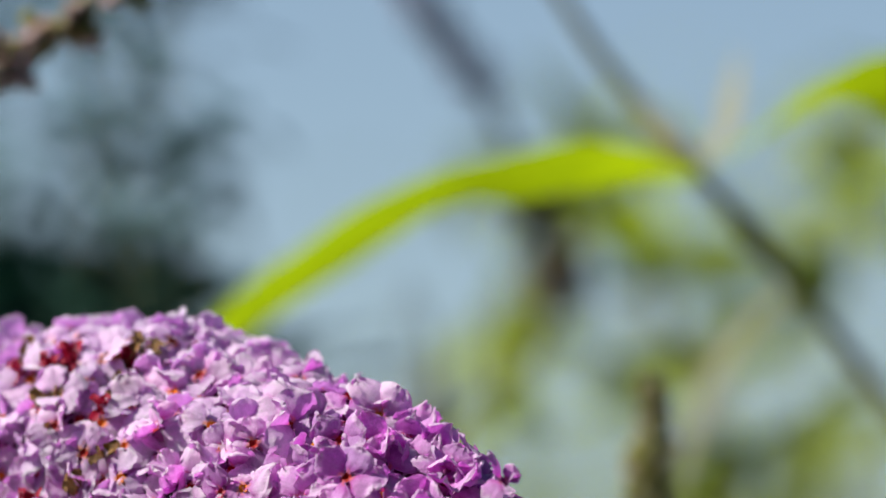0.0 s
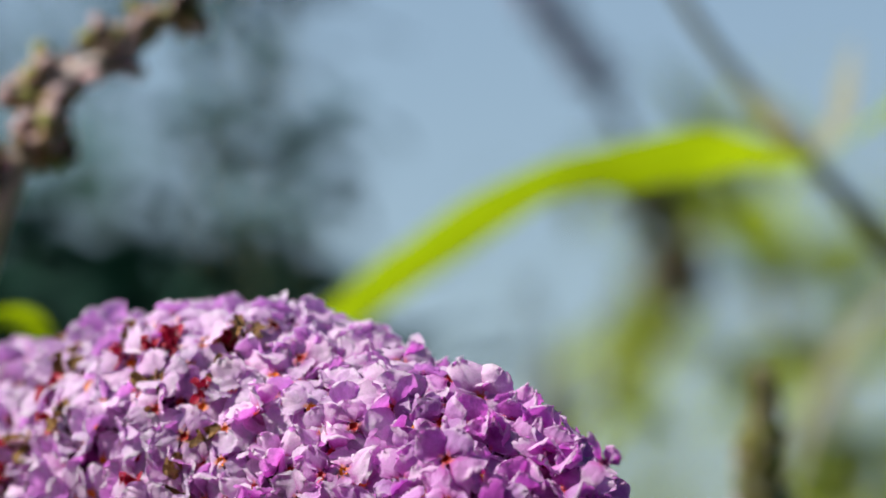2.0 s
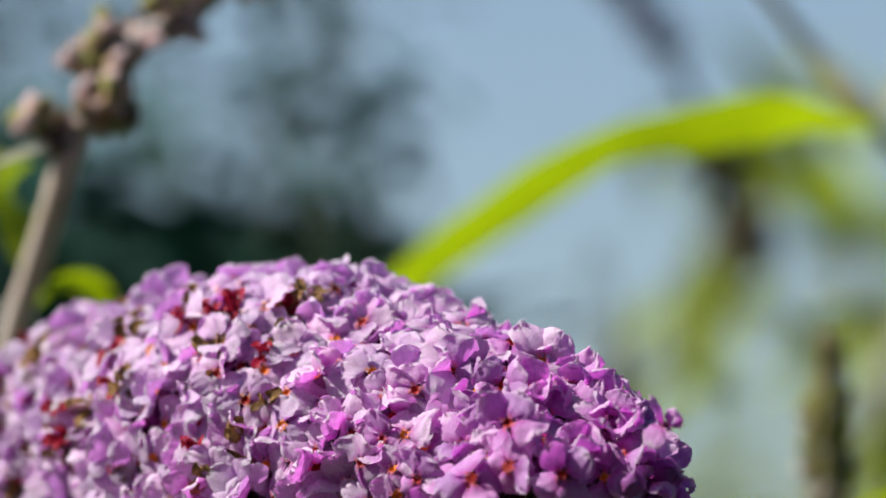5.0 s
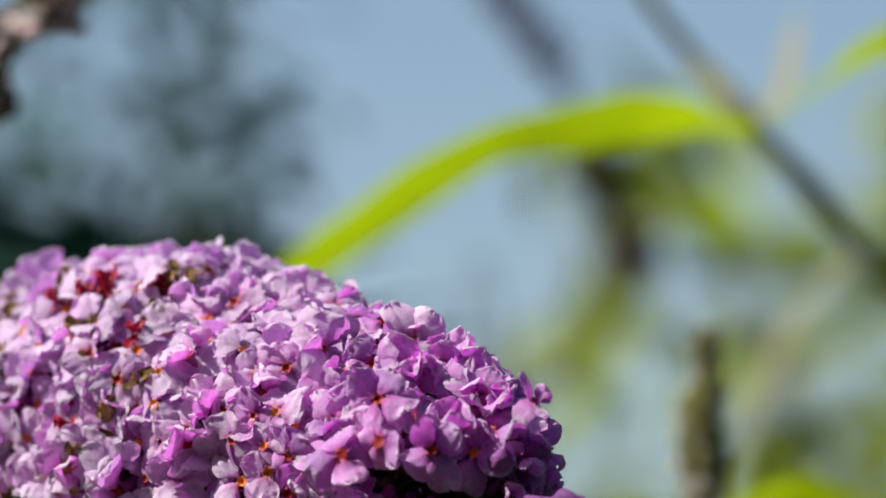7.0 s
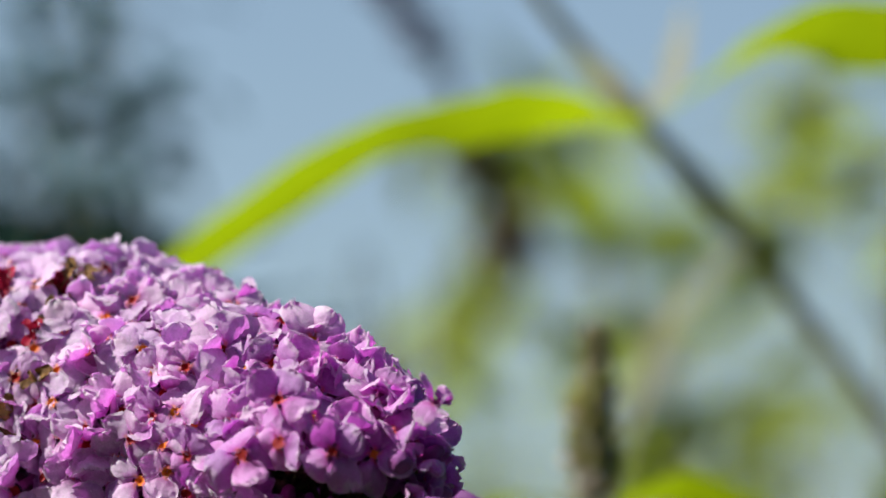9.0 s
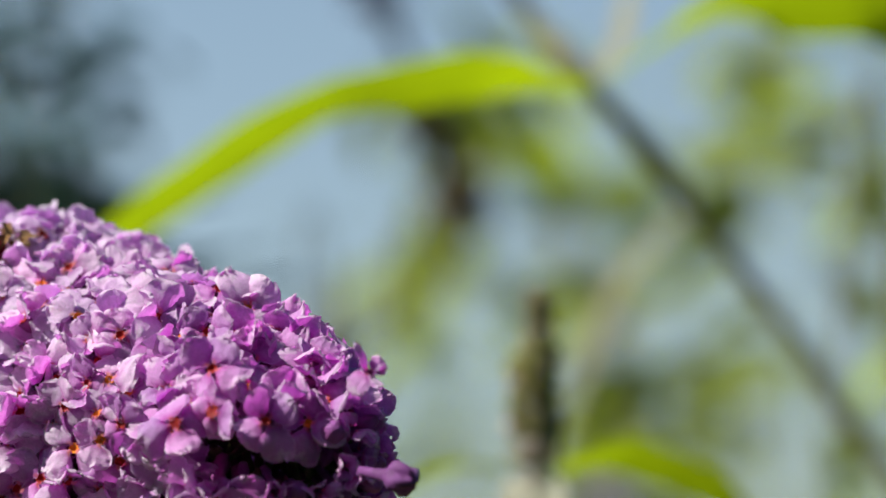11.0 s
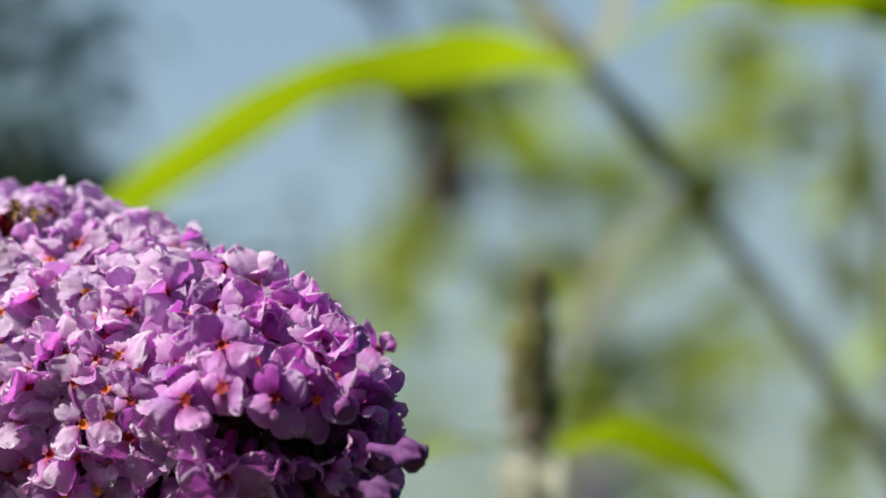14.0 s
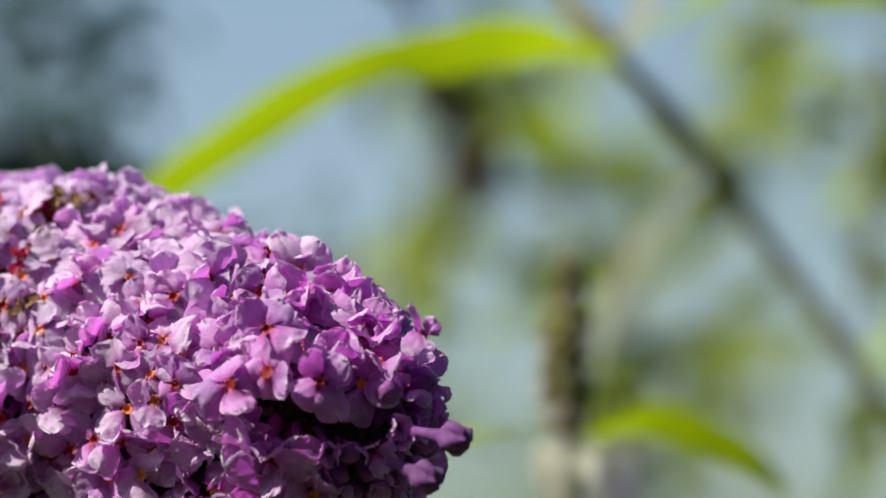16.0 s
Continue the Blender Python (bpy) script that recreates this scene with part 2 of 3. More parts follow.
def leaf_mesh(points, widths, up, fold=0.25, wave=0.06, count=30, across=8, thick=0.0):
    """A lance-shaped leaf along a curve: a midrib crease, wavy margins and a little thickness."""
    bm = bmesh.new()
    pts = spline(points, count)
    rows = []
    for i, p in enumerate(pts):
        d = (pts[min(i + 1, count - 1)] - pts[max(i - 1, 0)]).normalized()
        side = d.cross(Vector(up)).normalized()
        n = side.cross(d).normalized()
        f = i / (count - 1) * (len(widths) - 1)
        k = min(int(f), len(widths) - 2)
        w = (widths[k] + (widths[k + 1] - widths[k]) * (f - k)) / 2
        row = []
        for j in range(across + 1):
            s = 2 * j / across - 1
            ruffle = wave * w * noise.noise(Vector((i * 0.45, s * 1.5, points[0][0] * 50))) * (0.3 + abs(s))
            row.append(bm.verts.new(p + side * (s * w * (1 + 0.04 * noise.noise(Vector((i * 0.8, s * 5, 3))))) + n * (fold * w * abs(s) - 0.12 * w * s * s + ruffle)))
        rows.append(row)
    for a, b in zip(rows, rows[1:]):
        for j in range(across):
            bm.faces.new((a[j], a[j + 1], b[j + 1], b[j]))
    if thick:
        bmesh.ops.solidify(bm, geom=bm.faces[:], thickness=thick)
    return bm


def blob(bm, centre, axis, length, radius, sides=8, rings=6, seed=0.0, uneven=0.2):
    """A small uneven capsule or bud along an axis."""
    q = Vector(axis).to_track_quat("Z", "Y")
    rows = []
    for i in range(rings + 1):
        t = i / rings
        r = radius * max(0.05, math.sin(math.pi * (0.04 + 0.94 * t)) ** 0.7)
        row = []
        for j in range(sides):
            a = 2 * math.pi * j / sides
            k = 1 + uneven * noise.noise(Vector((math.cos(a) * 1.5 + seed, math.sin(a) * 1.5, t * 3)))
            row.append(bm.verts.new(Vector(centre) + q @ Vector((r * k * math.cos(a), r * k * math.sin(a), (t - 0.5) * length))))
        rows.append(row)
    for a, b in zip(rows, rows[1:]):
        for j in range(sides):
            bm.faces.new((a[j], a[(j + 1) % sides], b[(j + 1) % sides], b[j]))
    bm.faces.new(rows[0][::-1])
    bm.faces.new(rows[-1])


def ground_below(p, dx=0.0, dy=0.0):
    """The place on the ground, in the bush's frame, under p (moved by dx, dy)."""
    w = VIEW @ Vector(p)
    return VIEW.inverted() @ Vector((w.x + dx, w.y + dy, -0.01))


# ---- ground ----
bm = bmesh.new()
N, SIZE = 60, 900.0
grid = []
for i in range(N + 1):
    row = []
    for j in range(N + 1):
        x, y = ((2 * k / N - 1) for k in (i, j))
        x, y = (math.copysign(abs(k) ** 4, k) * SIZE for k in (x, y))
        far = min(1.0, math.hypot(x, y) / 40)
        row.append(bm.verts.new((x, y, 0.6 * far * noise.noise(Vector((x, y, 0)) * 0.02) - 0.4 * far)))
    grid.append(row)
for i in range(N):
    for j in range(N):
        bm.faces.new((grid[i][j], grid[i + 1][j], grid[i + 1][j + 1], grid[i][j + 1]))
ground = new("ground", finish(bm, "ground", M_GROUND))
tagged(ground, "brown and green meadow soil under the bush", "ground", kind="structure")

# ---- the flowering panicle ----
# Its axis runs from the tip, near the camera, back to the base; s in metres from the middle, towards the tip.
MID = Vector((-0.0079, 0.0269, -0.0241))
TIPWARD = Vector((0.6835, -0.7300, 0.0))


def axis_point(s):
    rise = -0.076 * s + (0.59 * s * s if s > 0 else 0.0)
    return MID + TIPWARD * s + Vector((0, 0, rise))


PROFILE = ((-0.084, 0.0116), (-0.07, 0.0184), (-0.05, 0.0237), (-0.03, 0.0282), (-0.01, 0.0296), (0.01, 0.0257), (0.03, 0.0218),
           (0.044, 0.0154), (0.052, 0.0096), (0.0585, 0.0035))


def radius_at(s):
    for (a, ra), (b, rb) in zip(PROFILE, PROFILE[1:]):
        if s <= b:
            return ra + (rb - ra) * max(0.0, (s - a)) / (b - a)
    return PROFILE[-1][1]


UPV = Vector((0, 0, 1))
SIDE = TIPWARD.cross(UPV).normalized()


def on_surface(s, ang):
    """The place on the panicle's outer surface and the outward direction; ang 0 is up, 90 degrees faces the camera."""
    r = radius_at(s) - 0.0005
    slope = (radius_at(s + 0.003) - radius_at(s - 0.003)) / 0.006
    out = math.cos(ang) * UPV + math.sin(ang) * SIDE
    if s > 0.03:
        r *= 1 + 0.4 * max(0.0, -math.cos(ang)) * min(1.0, (s - 0.03) / 0.015)
    lump = 1 + 0.07 * noise.noise(Vector((s * 60, math.cos(ang) * 2, math.sin(ang) * 2)))
    return axis_point(s) + out * r * lump, (out - TIPWARD * slope + TIPWARD * 0.15).normalized()


def petal_mesh(k, size):
    """One corolla lobe: rounded, crinkled, with a curled margin; base at the origin, pointing along +x."""
    r = random.Random(100 + k)
    bm = bmesh.new()
    uv = bm.loops.layers.uv.new("UVMap")
    L, W = size * r.uniform(0.86, 1.14), size * r.uniform(0.58, 0.78)
    bend, cup, twist = r.choice((-0.9, -0.7, -0.5, -0.4, -0.2, 0.0, 0.3)) + r.uniform(-0.15, 0.15), r.uniform(-0.85, 0.25), r.uniform(-0.4, 0.4)
    fold = r.uniform(-0.12, 0.12)
    nu, nv = 17, 16
    rows = []
    for i in range(nu + 1):
        u = 0.5 - 0.5 * math.cos(math.pi * i / nu)
        width = max(0.2 - 0.14 * u, math.sqrt(max(0.0, 1 - abs((u - 0.55) / 0.458) ** 2.3)))
        row = []
        for j in range(nv + 1):
            v = 2 * j / nv - 1
            edge = max(abs(v) ** 3, u ** 5)
            nz = noise.noise(Vector((u * 2.2 + k * 7.3, v * 2.2, 1.7)))
            fine = noise.noise(Vector((u * 5.5 + k * 3.1, v * 4.2, 5.2)))
            frill = edge * (noise.noise(Vector((u * 15 + k * 1.7, v * 12, 9.1))) + 0.6 * noise.noise(Vector((u * 27 + k * 2.9, v * 23, 4.4))))
            x = L * u * (1 + 0.07 * edge * fine + 0.04 * frill)
            y = W * width * v * (1 + 0.09 * edge * fine + 0.045 * frill)
            z = L * (bend * u * u + 0.20 * nz * u) + cup * W * (v * v * width) + fold * W * abs(v) * width + twist * u * y + L * 0.20 * edge * fine + L * 0.075 * frill + L * 0.012 * noise.noise(Vector((u * 14, v * 14, k)))
            row.append((bm.verts.new((x, y, z)), (u, 0.5 + 0.5 * v)))
        rows.append(row)
    for a, b in zip(rows, rows[1:]):
        for j in range(nv):
            q = (a[j], b[j], b[j + 1], a[j + 1])
            f = bm.faces.new([t[0] for t in q])
            for loop, t in zip(f.loops, q):
                loop[uv].uv = (max(t[1][0], 0.96 * abs(2 * t[1][1] - 1) ** 5), t[1][1])
    return bm


def corolla_tube(length=0.010, radius=0.0010):
    """The slim tube of a floret with its swollen calyx end, mouth at the origin."""
    bm = bmesh.new()
    rows = []
    for z, r in ((0.0, 1.25), (-0.06, 1.1), (-0.3, 0.95), (-0.7, 0.9), (-0.78, 1.35), (-1.0, 1.0)):
        z *= length
        rows.append([bm.verts.new((radius * r * math.cos(a), radius * r * math.sin(a), z)) for a in (2 * math.pi * j / 8 for j in range(8))])
    for a, b in zip(rows, rows[1:]):
        for j in range(8):
            bm.faces.new((a[j], b[j], b[(j + 1) % 8], a[(j + 1) % 8]))
    bm.faces.new(rows[-1][::-1])
    return bm


def throat_mesh(wide=False):
    """The glowing mouth of a floret: a small ring that sinks into the tube."""
    bm = bmesh.new()
    rows = []
    rings = ((0.0002, 0.00100), (0.00018, 0.0008), (0.00014, 0.0005), (0.0001, 0.0002)) if wide else ((0.0001, 0.00085), (0.0, 0.0006), (-0.0002, 0.0004), (-0.0004, 0.0001))
    for z, r in rings:
        rows.append([bm.verts.new((r * math.cos(a), r * math.sin(a), z)) for a in (2 * math.pi * j / 10 for j in range(10))])
    for a, b in zip(rows, rows[1:]):
        for j in range(10):
            bm.faces.new((a[j], a[(j + 1) % 10], b[(j + 1) % 10], b[j]))
    bm.faces.new(rows[-1])
    return bm


PETALS = 28
FRESH_PETALS = [finish(petal_mesh(k, 0.0045), "petal", M_FRESH) for k in range(PETALS)]
YOUNG_PETALS = [finish(petal_mesh(k, 0.0044), "petal", M_YOUNG) for k in range(PETALS)]
AGED_LIT_PETALS = [finish(petal_mesh(k + 50, 0.0041), "petal", M_AGED_LIT) for k in range(PETALS)]
TUBE = finish(corolla_tube(), "floret", M_TUBE)
THROAT = finish(throat_mesh(), "throat", M_THROAT)
WIDE_THROAT = finish(throat_mesh(True), "throat", M_THROAT_RED)
THROAT_RED = finish(throat_mesh(), "throat", M_THROAT_RED)

panicle_base = axis_point(-0.084)
panicle = thing("buddleia_panicle", panicle_base, "lilac-purple butterfly bush flower spike in full bloom on its stalk", "flower")

# Florets whose throats face the camera, at their places; then the rest spread evenly over the surface.
KEY = ((0.0106, -0.0178, -0.0149), (0.0052, -0.0193, -0.0230), (0.0107, -0.0208, -0.0212), (0.0061, -0.0089, -0.0318), (-0.0151, 0.0064, -0.0240),
       (-0.0228, 0.0109, -0.0110), (-0.0171, 0.0074, -0.0125), (-0.0299, 0.0199, -0.0071), (-0.0155, 0.0120, -0.0059), (-0.0271, 0.0148, -0.0205),
       (0.0185, -0.0215, -0.0225))
RED_KEYS = [Vector(q) for q in KEY[1:4]]
HOLLOW = (Vector((0.0124, -0.0150, -0.0281)), Vector((0.0285, -0.0225, -0.0281)))


def in_hollow(p, r):
    """Whether a place lies in the bare gap under the tip, where the green branchlets show."""
    a, b = HOLLOW
    t = min(1.0, max(0.0, (p - a).dot(b - a) / (b - a).length_squared))
    return (p - a.lerp(b, t)).length < r



spots = []
for q in KEY:
    q = Vector(q)
    s = (q - MID).dot(TIPWARD)
    out = (q - axis_point(s)).normalized()
    spots.append((q, (out * 0.8 + Vector((rng.uniform(-0.2, 0.3), -0.45, rng.uniform(-0.1, 0.3)))).normalized(), s, True))
tries = 0
while tries < 60000:
    tries += 1
    ang = rng.uniform(0, 2 * math.pi)
    s = rng.uniform(-0.083, 0.0490 + 0.006 * max(0.0, math.cos(ang) + 0.3))
    p, out = on_surface(s, ang)
    gap = 0.0039 if s < 0 else 0.0042
    if all((p - o[0]).length > gap for o in spots) and not in_hollow(p, 0.0060):
        spots.append((p, out, s, False))
spots.sort(key=lambda o: o[0].y - 0.6 * o[0].z - 0.25 * o[1].z * 0.02 + 0.02 * o[1].y)


def paleness(p, s):
    """How pale a floret is: older ones sit towards the base; the upper side's sunlight is put into the colour too."""
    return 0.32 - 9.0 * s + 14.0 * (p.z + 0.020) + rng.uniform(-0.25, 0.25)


def floret_pose(p, out, key):
    if not key:
        out = (out + Vector([max(-0.45, min(0.45, rng.gauss(0, 0.34))) for _ in range(3)])).normalized()
        p = p + out * rng.uniform(-0.0028, 0.0012)
    return Matrix.Translation(p) @ out.to_track_quat("Z", "Y").to_matrix().to_4x4() @ pose(0, 0, 0, 0, 0, rng.uniform(0, 360))


def petal_pose(i, closed=False):
    lift = rng.uniform(-62, -30) if closed else rng.uniform(-34, 26)
    return pose(0, 0, 0, 0, 0, 90 * i + rng.uniform(-10, 10)) @ Matrix.Translation((0.0006, 0, 0.0002)) @ pose(0, 0, 0, rng.uniform(-26, 26), lift, 0) @ Matrix.Scale(rng.uniform(0.78, 1.08), 4)


back = Matrix.Translation(-panicle_base)
made = 0
mass = {True: ([], [], []), False: ([], [], [])}
mass_tubes = bmesh.new()
for p, out, s, key in spots:
    m = floret_pose(p, out, key)
    closed = not key and rng.random() < 0.5
    # faded by age near the base, painted sunlit-pale towards the top
    old = paleness(p, s) > 0.46
    pool = AGED_LIT_PETALS if old else (YOUNG_PETALS if s + rng.uniform(-0.018, 0.018) > 0.026 else FRESH_PETALS)
    if made < 300:
        made += 1
        fl = part("floret", TUBE, None, panicle, m=back @ m)
        for i in range(4):
            if rng.random() < 0.03 and not key:
                continue
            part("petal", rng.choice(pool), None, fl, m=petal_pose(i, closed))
        red = rng.random() < (0.2 if old else 0.55) or p in RED_KEYS
        part("throat", WIDE_THROAT if p in RED_KEYS else THROAT_RED if red else THROAT, None, fl, "red throat" if red else "orange throat", m=Matrix.Identity(4))
    else:
        verts, faces, uvs = mass[old]
        for i in range(4):
            me, mm = rng.choice(pool), back @ m @ petal_pose(i, closed)
            start = len(verts)
            verts.extend((mm @ v.co)[:] for v in me.vertices)
            faces.extend([tuple(start + k for k in f.vertices) for f in me.polygons])
            layer = me.uv_layers[0].data
            uvs.extend(layer[k].uv[:] for f in me.polygons for k in f.loop_indices)
        tb = corolla_tube()
        bmesh.ops.transform(tb, matrix=m, verts=tb.verts)
        tmp = bpy.data.meshes.new("tmp")
        tb.to_mesh(tmp)
        tb.free()
        mass_tubes.from_mesh(tmp)
        bpy.data.meshes.remove(tmp)
for old, (verts, faces, uvs) in mass.items():
    me = bpy.data.meshes.new("petals")
    me.from_pydata(verts, [], faces)
    me.uv_layers.new(name="UVMap").data.foreach_set("uv", [c for q in uvs for c in q])
    me.materials.append(M_AGED_LIT_J if old else M_FRESH_J)
    me.polygons.foreach_set("use_smooth", [True] * len(me.polygons))
    tagged(part("petals", me, None, panicle, "faded and sunlit-pale petals of the far florets" if old else "fresh petals of the far florets"), kind="stuff")
tagged(part("tubes", mass_tubes, M_TUBE, panicle, "corolla tubes of the far florets"), kind="stuff")

# the core of the panicle: rachis, and short branches that carry the florets
bm = bmesh.new()
tube(bm, [axis_point(s) for s in (-0.086, -0.05, -0.01, 0.03, 0.055)], (0.0022, 0.002, 0.0017, 0.0012, 0.0006), 30, 8)
part("rachis", bm, M_STEM, panicle, "green central stalk of the flower spike")
for i in range(170):
    s = -0.078 + 0.135 * (i / 170)
    ang = i * 2.4
    p, out = on_surface(s, ang)
    a = axis_point(s - 0.006)
    e = a.lerp(p, 0.62)
    bm = bmesh.new()
    tube(bm, [a, a.lerp(e, 0.5) + Vector((0, 0, -0.0006)), e], (0.0007, 0.0006, 0.0005), 5, 5)
    for k in range(4):
        d = Vector((rng.gauss(0, 1), rng.gauss(0, 1), rng.gauss(0, 1))).normalized()
        blob(bm, e + d * 0.0016, d, 0.0022, 0.0008, 6, 4, seed=i + k)
    part("branchlet", bm, M_CALYX, panicle)

# buds at the tip and along its lower side


def bud_mesh(k, scale=1.0, lobed=0.16):
    """A closed bud: a short tube that swells into four pressed, crinkled lobes."""
    bm = bmesh.new()
    rows = []
    for z, r in ((-0.0075, 0.45), (-0.0045, 0.5), (-0.0022, 0.62), (-0.0012, 0.95), (-0.0002, 1.25), (0.0008, 1.3), (0.0016, 1.05), (0.0021, 0.62), (0.0022, 0.15)):
        lobes = max(0.0, min(1.0, (z + 0.0018) / 0.002))
        row = []
        for j in range(16):
            a = 2 * math.pi * j / 16
            w = 0.001 * scale * r * (1 + lobes * (lobed * math.cos(4 * a + k) + 2.2 * lobed * noise.noise(Vector((math.cos(a) * 1.6 + k * 3.7, math.sin(a) * 1.6, z * 700)))))
            row.append(bm.verts.new((w * math.cos(a), w * math.sin(a), z * scale if z > 0 else z)))
        rows.append(row)
    for a, b in zip(rows, rows[1:]):
        for j in range(16):
            bm.faces.new((a[j], a[(j + 1) % 16], b[(j + 1) % 16], b[j]))
    bm.faces.new(rows[0][::-1])
    bm.faces.new(rows[-1])
    return bm


def half_open(m, scale, lifts, label="", tube_mesh=None):
    """A floret that is still opening: its tube and four small lobes at the given lifts."""
    fl = part("floret", tube_mesh or SHORT_TUBE, None, panicle, label, m=m)
    for i, lift in enumerate(lifts):
        part("petal", rng.choice(YOUNG_PETALS), None, fl,
             m=pose(0, 0, 0, 0, 0, 90 * i + rng.uniform(-12, 12)) @ Matrix.Translation((0.0006, 0, -0.0001)) @ pose(0, 0, 0, rng.uniform(-20, 20), lift, 0) @ Matrix.Scale(scale * rng.uniform(0.9, 1.1), 4))
    return fl


BUDS = [finish(bud_mesh(k, 0.85 + 0.12 * (k % 5)), "bud", M_BUD) for k in range(10)]
SHORT_TUBE = finish(corolla_tube(0.0082, 0.0007), "floret", M_BUD)
# the two plump tip buds take the bud colour with shade painted in
PLUMP = finish(bud_mesh(5, 1.7, 0.34), "bud", M_BUD_SHADED)
count = 0
bud_spots = [Vector((0.0376, -0.0235, -0.0306)), Vector((0.0335, -0.0235, -0.0362))]
for p in bud_spots:
    s = (p - MID).dot(TIPWARD)
    out = ((p - axis_point(min(s, 0.045) - 0.002)).normalized() + Vector((0.5, -0.1, 0))).normalized()
    part("bud", PLUMP, None, panicle, "plump purple bud about to open", m=back @ Matrix.Translation(p) @ out.to_track_quat("Z", "Y").to_matrix().to_4x4() @ Matrix.Diagonal((1, 1, 0.9, 1)))
    count += 1
for _ in range(3000):
    if count == 64:
        break
    s = rng.uniform(0.042, 0.0585)
    p, out = on_surface(s, rng.uniform(0, 2 * math.pi))
    if all((p - q).length > 0.0027 for q in bud_spots) and not in_hollow(p, 0.0046) and not (out.z > 0.1 and s < 0.057):
        bud_spots.append(p)
        out = (out + TIPWARD * 0.35 + Vector((rng.gauss(0, 0.2), rng.gauss(0, 0.2), rng.gauss(0, 0.2)))).normalized()
        p = p + out * rng.uniform(-0.002, 0.0006)
        m = back @ Matrix.Translation(p) @ out.to_track_quat("Z", "Y").to_matrix().to_4x4() @ pose(0, 0, 0, 0, 0, rng.uniform(0, 90))
        if rng.random() < 0.55:
            half_open(m, rng.uniform(0.45, 0.6), [rng.uniform(-85, -48) for _ in range(4)])
        else:
            part("bud", BUDS[count % 10], None, panicle, m=m)
        count += 1
# the half-open floret that stands out at the tip, with one reflexed petal
knob_at = Vector((0.0335, -0.0240, -0.0152))
knob_out = Vector((0.45, -0.45, 0.77)).normalized()
half_open(back @ Matrix.Translation(knob_at) @ knob_out.to_track_quat("Z", "Y").to_matrix().to_4x4() @ pose(0, 0, 0, 0, 0, 20), 0.62, (-74, -80, 16, -78), "half-open floret at the tip", finish(corolla_tube(0.0035, 0.0008), "floret", M_TUBE))

# withered florets: brown curls and a few wine-red ones
def shrivel(k):
    r = random.Random(500 + k)
    bm = bmesh.new()
    for j in range(4):
        d = Vector((r.gauss(0, 1), r.gauss(0, 1), abs(r.gauss(0, 0.8)))).normalized()
        pts = [(0, 0, -0.002), d * 0.0015, d * 0.003 + Vector((r.gauss(0, 0.0006), r.gauss(0, 0.0006), 0.0004)), d * 0.0038]
        lf = leaf_mesh(pts, (0.0008, 0.0022, 0.0020, 0.0004), (0.2, 0.3, 1), fold=0.7, wave=0.9, count=7, across=4, thick=0)
        tmp = bpy.data.meshes.new("tmp")
        lf.to_mesh(tmp)
        lf.free()
        bm.from_mesh(tmp)
        bpy.data.meshes.remove(tmp)
    return bm


DRY = [finish(shrivel(k), "withered_floret", M_DRY) for k in range(6)]
REDS = [finish(shrivel(k + 20), "withered_floret", M_RED) for k in range(3)]
dry_spots = [(-0.0249, 0.0120, -0.0120, 0), (-0.0483, 0.0320, -0.0088, 0), (-0.0324, 0.0265, 0.0012, 1), (-0.0345, 0.0275, -0.0008, 1),
             (-0.0490, 0.0340, -0.0105, 1), (-0.0600, 0.0450, -0.0190, 1), (-0.0580, 0.0440, -0.0125, 1)]
for x, y, z, red in dry_spots:
    for k in range(1 + red):
        p = Vector((x, y, z)) + Vector((rng.gauss(0, 0.001), -0.001, rng.gauss(0, 0.001)))
        part("withered_floret", rng.choice(REDS if red else DRY), None, panicle, "wine-red withered floret" if red else "brown withered floret",
             m=back @ Matrix.Translation(p) @ Vector((-0.3, -0.8, 0.4)).to_track_quat("Z", "Y").to_matrix().to_4x4() @ pose(0, 0, 0, 0, 0, rng.uniform(0, 360)) @ Matrix.Scale(0.75, 4))
for i in range(110):
    s = -0.082 + 0.080 * rng.random() ** 1.5
    p, out = on_surface(s, rng.uniform(0.35, 2.6))
    red = rng.random() < 0.3
    part("withered_floret", rng.choice(REDS if red else DRY), None, panicle, "wine-red withered floret" if red else "brown withered floret",
         m=back @ Matrix.Translation(p + out * rng.uniform(-0.0015, 0.001)) @ out.to_track_quat("Z", "Y").to_matrix().to_4x4() @ pose(0, 0, 0, 0, 0, rng.uniform(0, 360)) @ Matrix.Scale(rng.uniform(0.55, 1.0), 4))
# its stalk, down to the ground
bm = bmesh.new()
g = ground_below(panicle_base, -0.1, 0.25)
tube(bm, [axis_point(-0.08), axis_point(-0.12), axis_point(-0.17) + Vector((0, 0, -0.03)), Vector((-0.16, 0.3, -0.25)), g], (0.0022, 0.0024, 0.003, 0.005, 0.008), 40, 10, 0.1)
part("stalk", bm, M_STEM, panicle, "green-brown flower stalk")


# ---- the leafy shoot behind ----
shoot = thing("leafy_shoot", ground_below((0.17, 0.2, -0.1), 0.1, 0.1), "olive shoot of the bush with long yellow-green leaves", "branch")
STEM = ((0.0496, 0.230, 0.0714), (0.0604, 0.230, 0.0558), (0.0695, 0.230, 0.0444), (0.0783, 0.225, 0.0339), (0.0860, 0.230, 0.0257),
    (0.0960, 0.235, 0.0143), (0.1072, 0.240, 0.0006), (0.1192, 0.240, -0.0151), (0.1300, 0.240, -0.0309), (0.1374, 0.240, -0.0399),
    (0.1628, 0.240, -0.0816))
bm = bmesh.new()
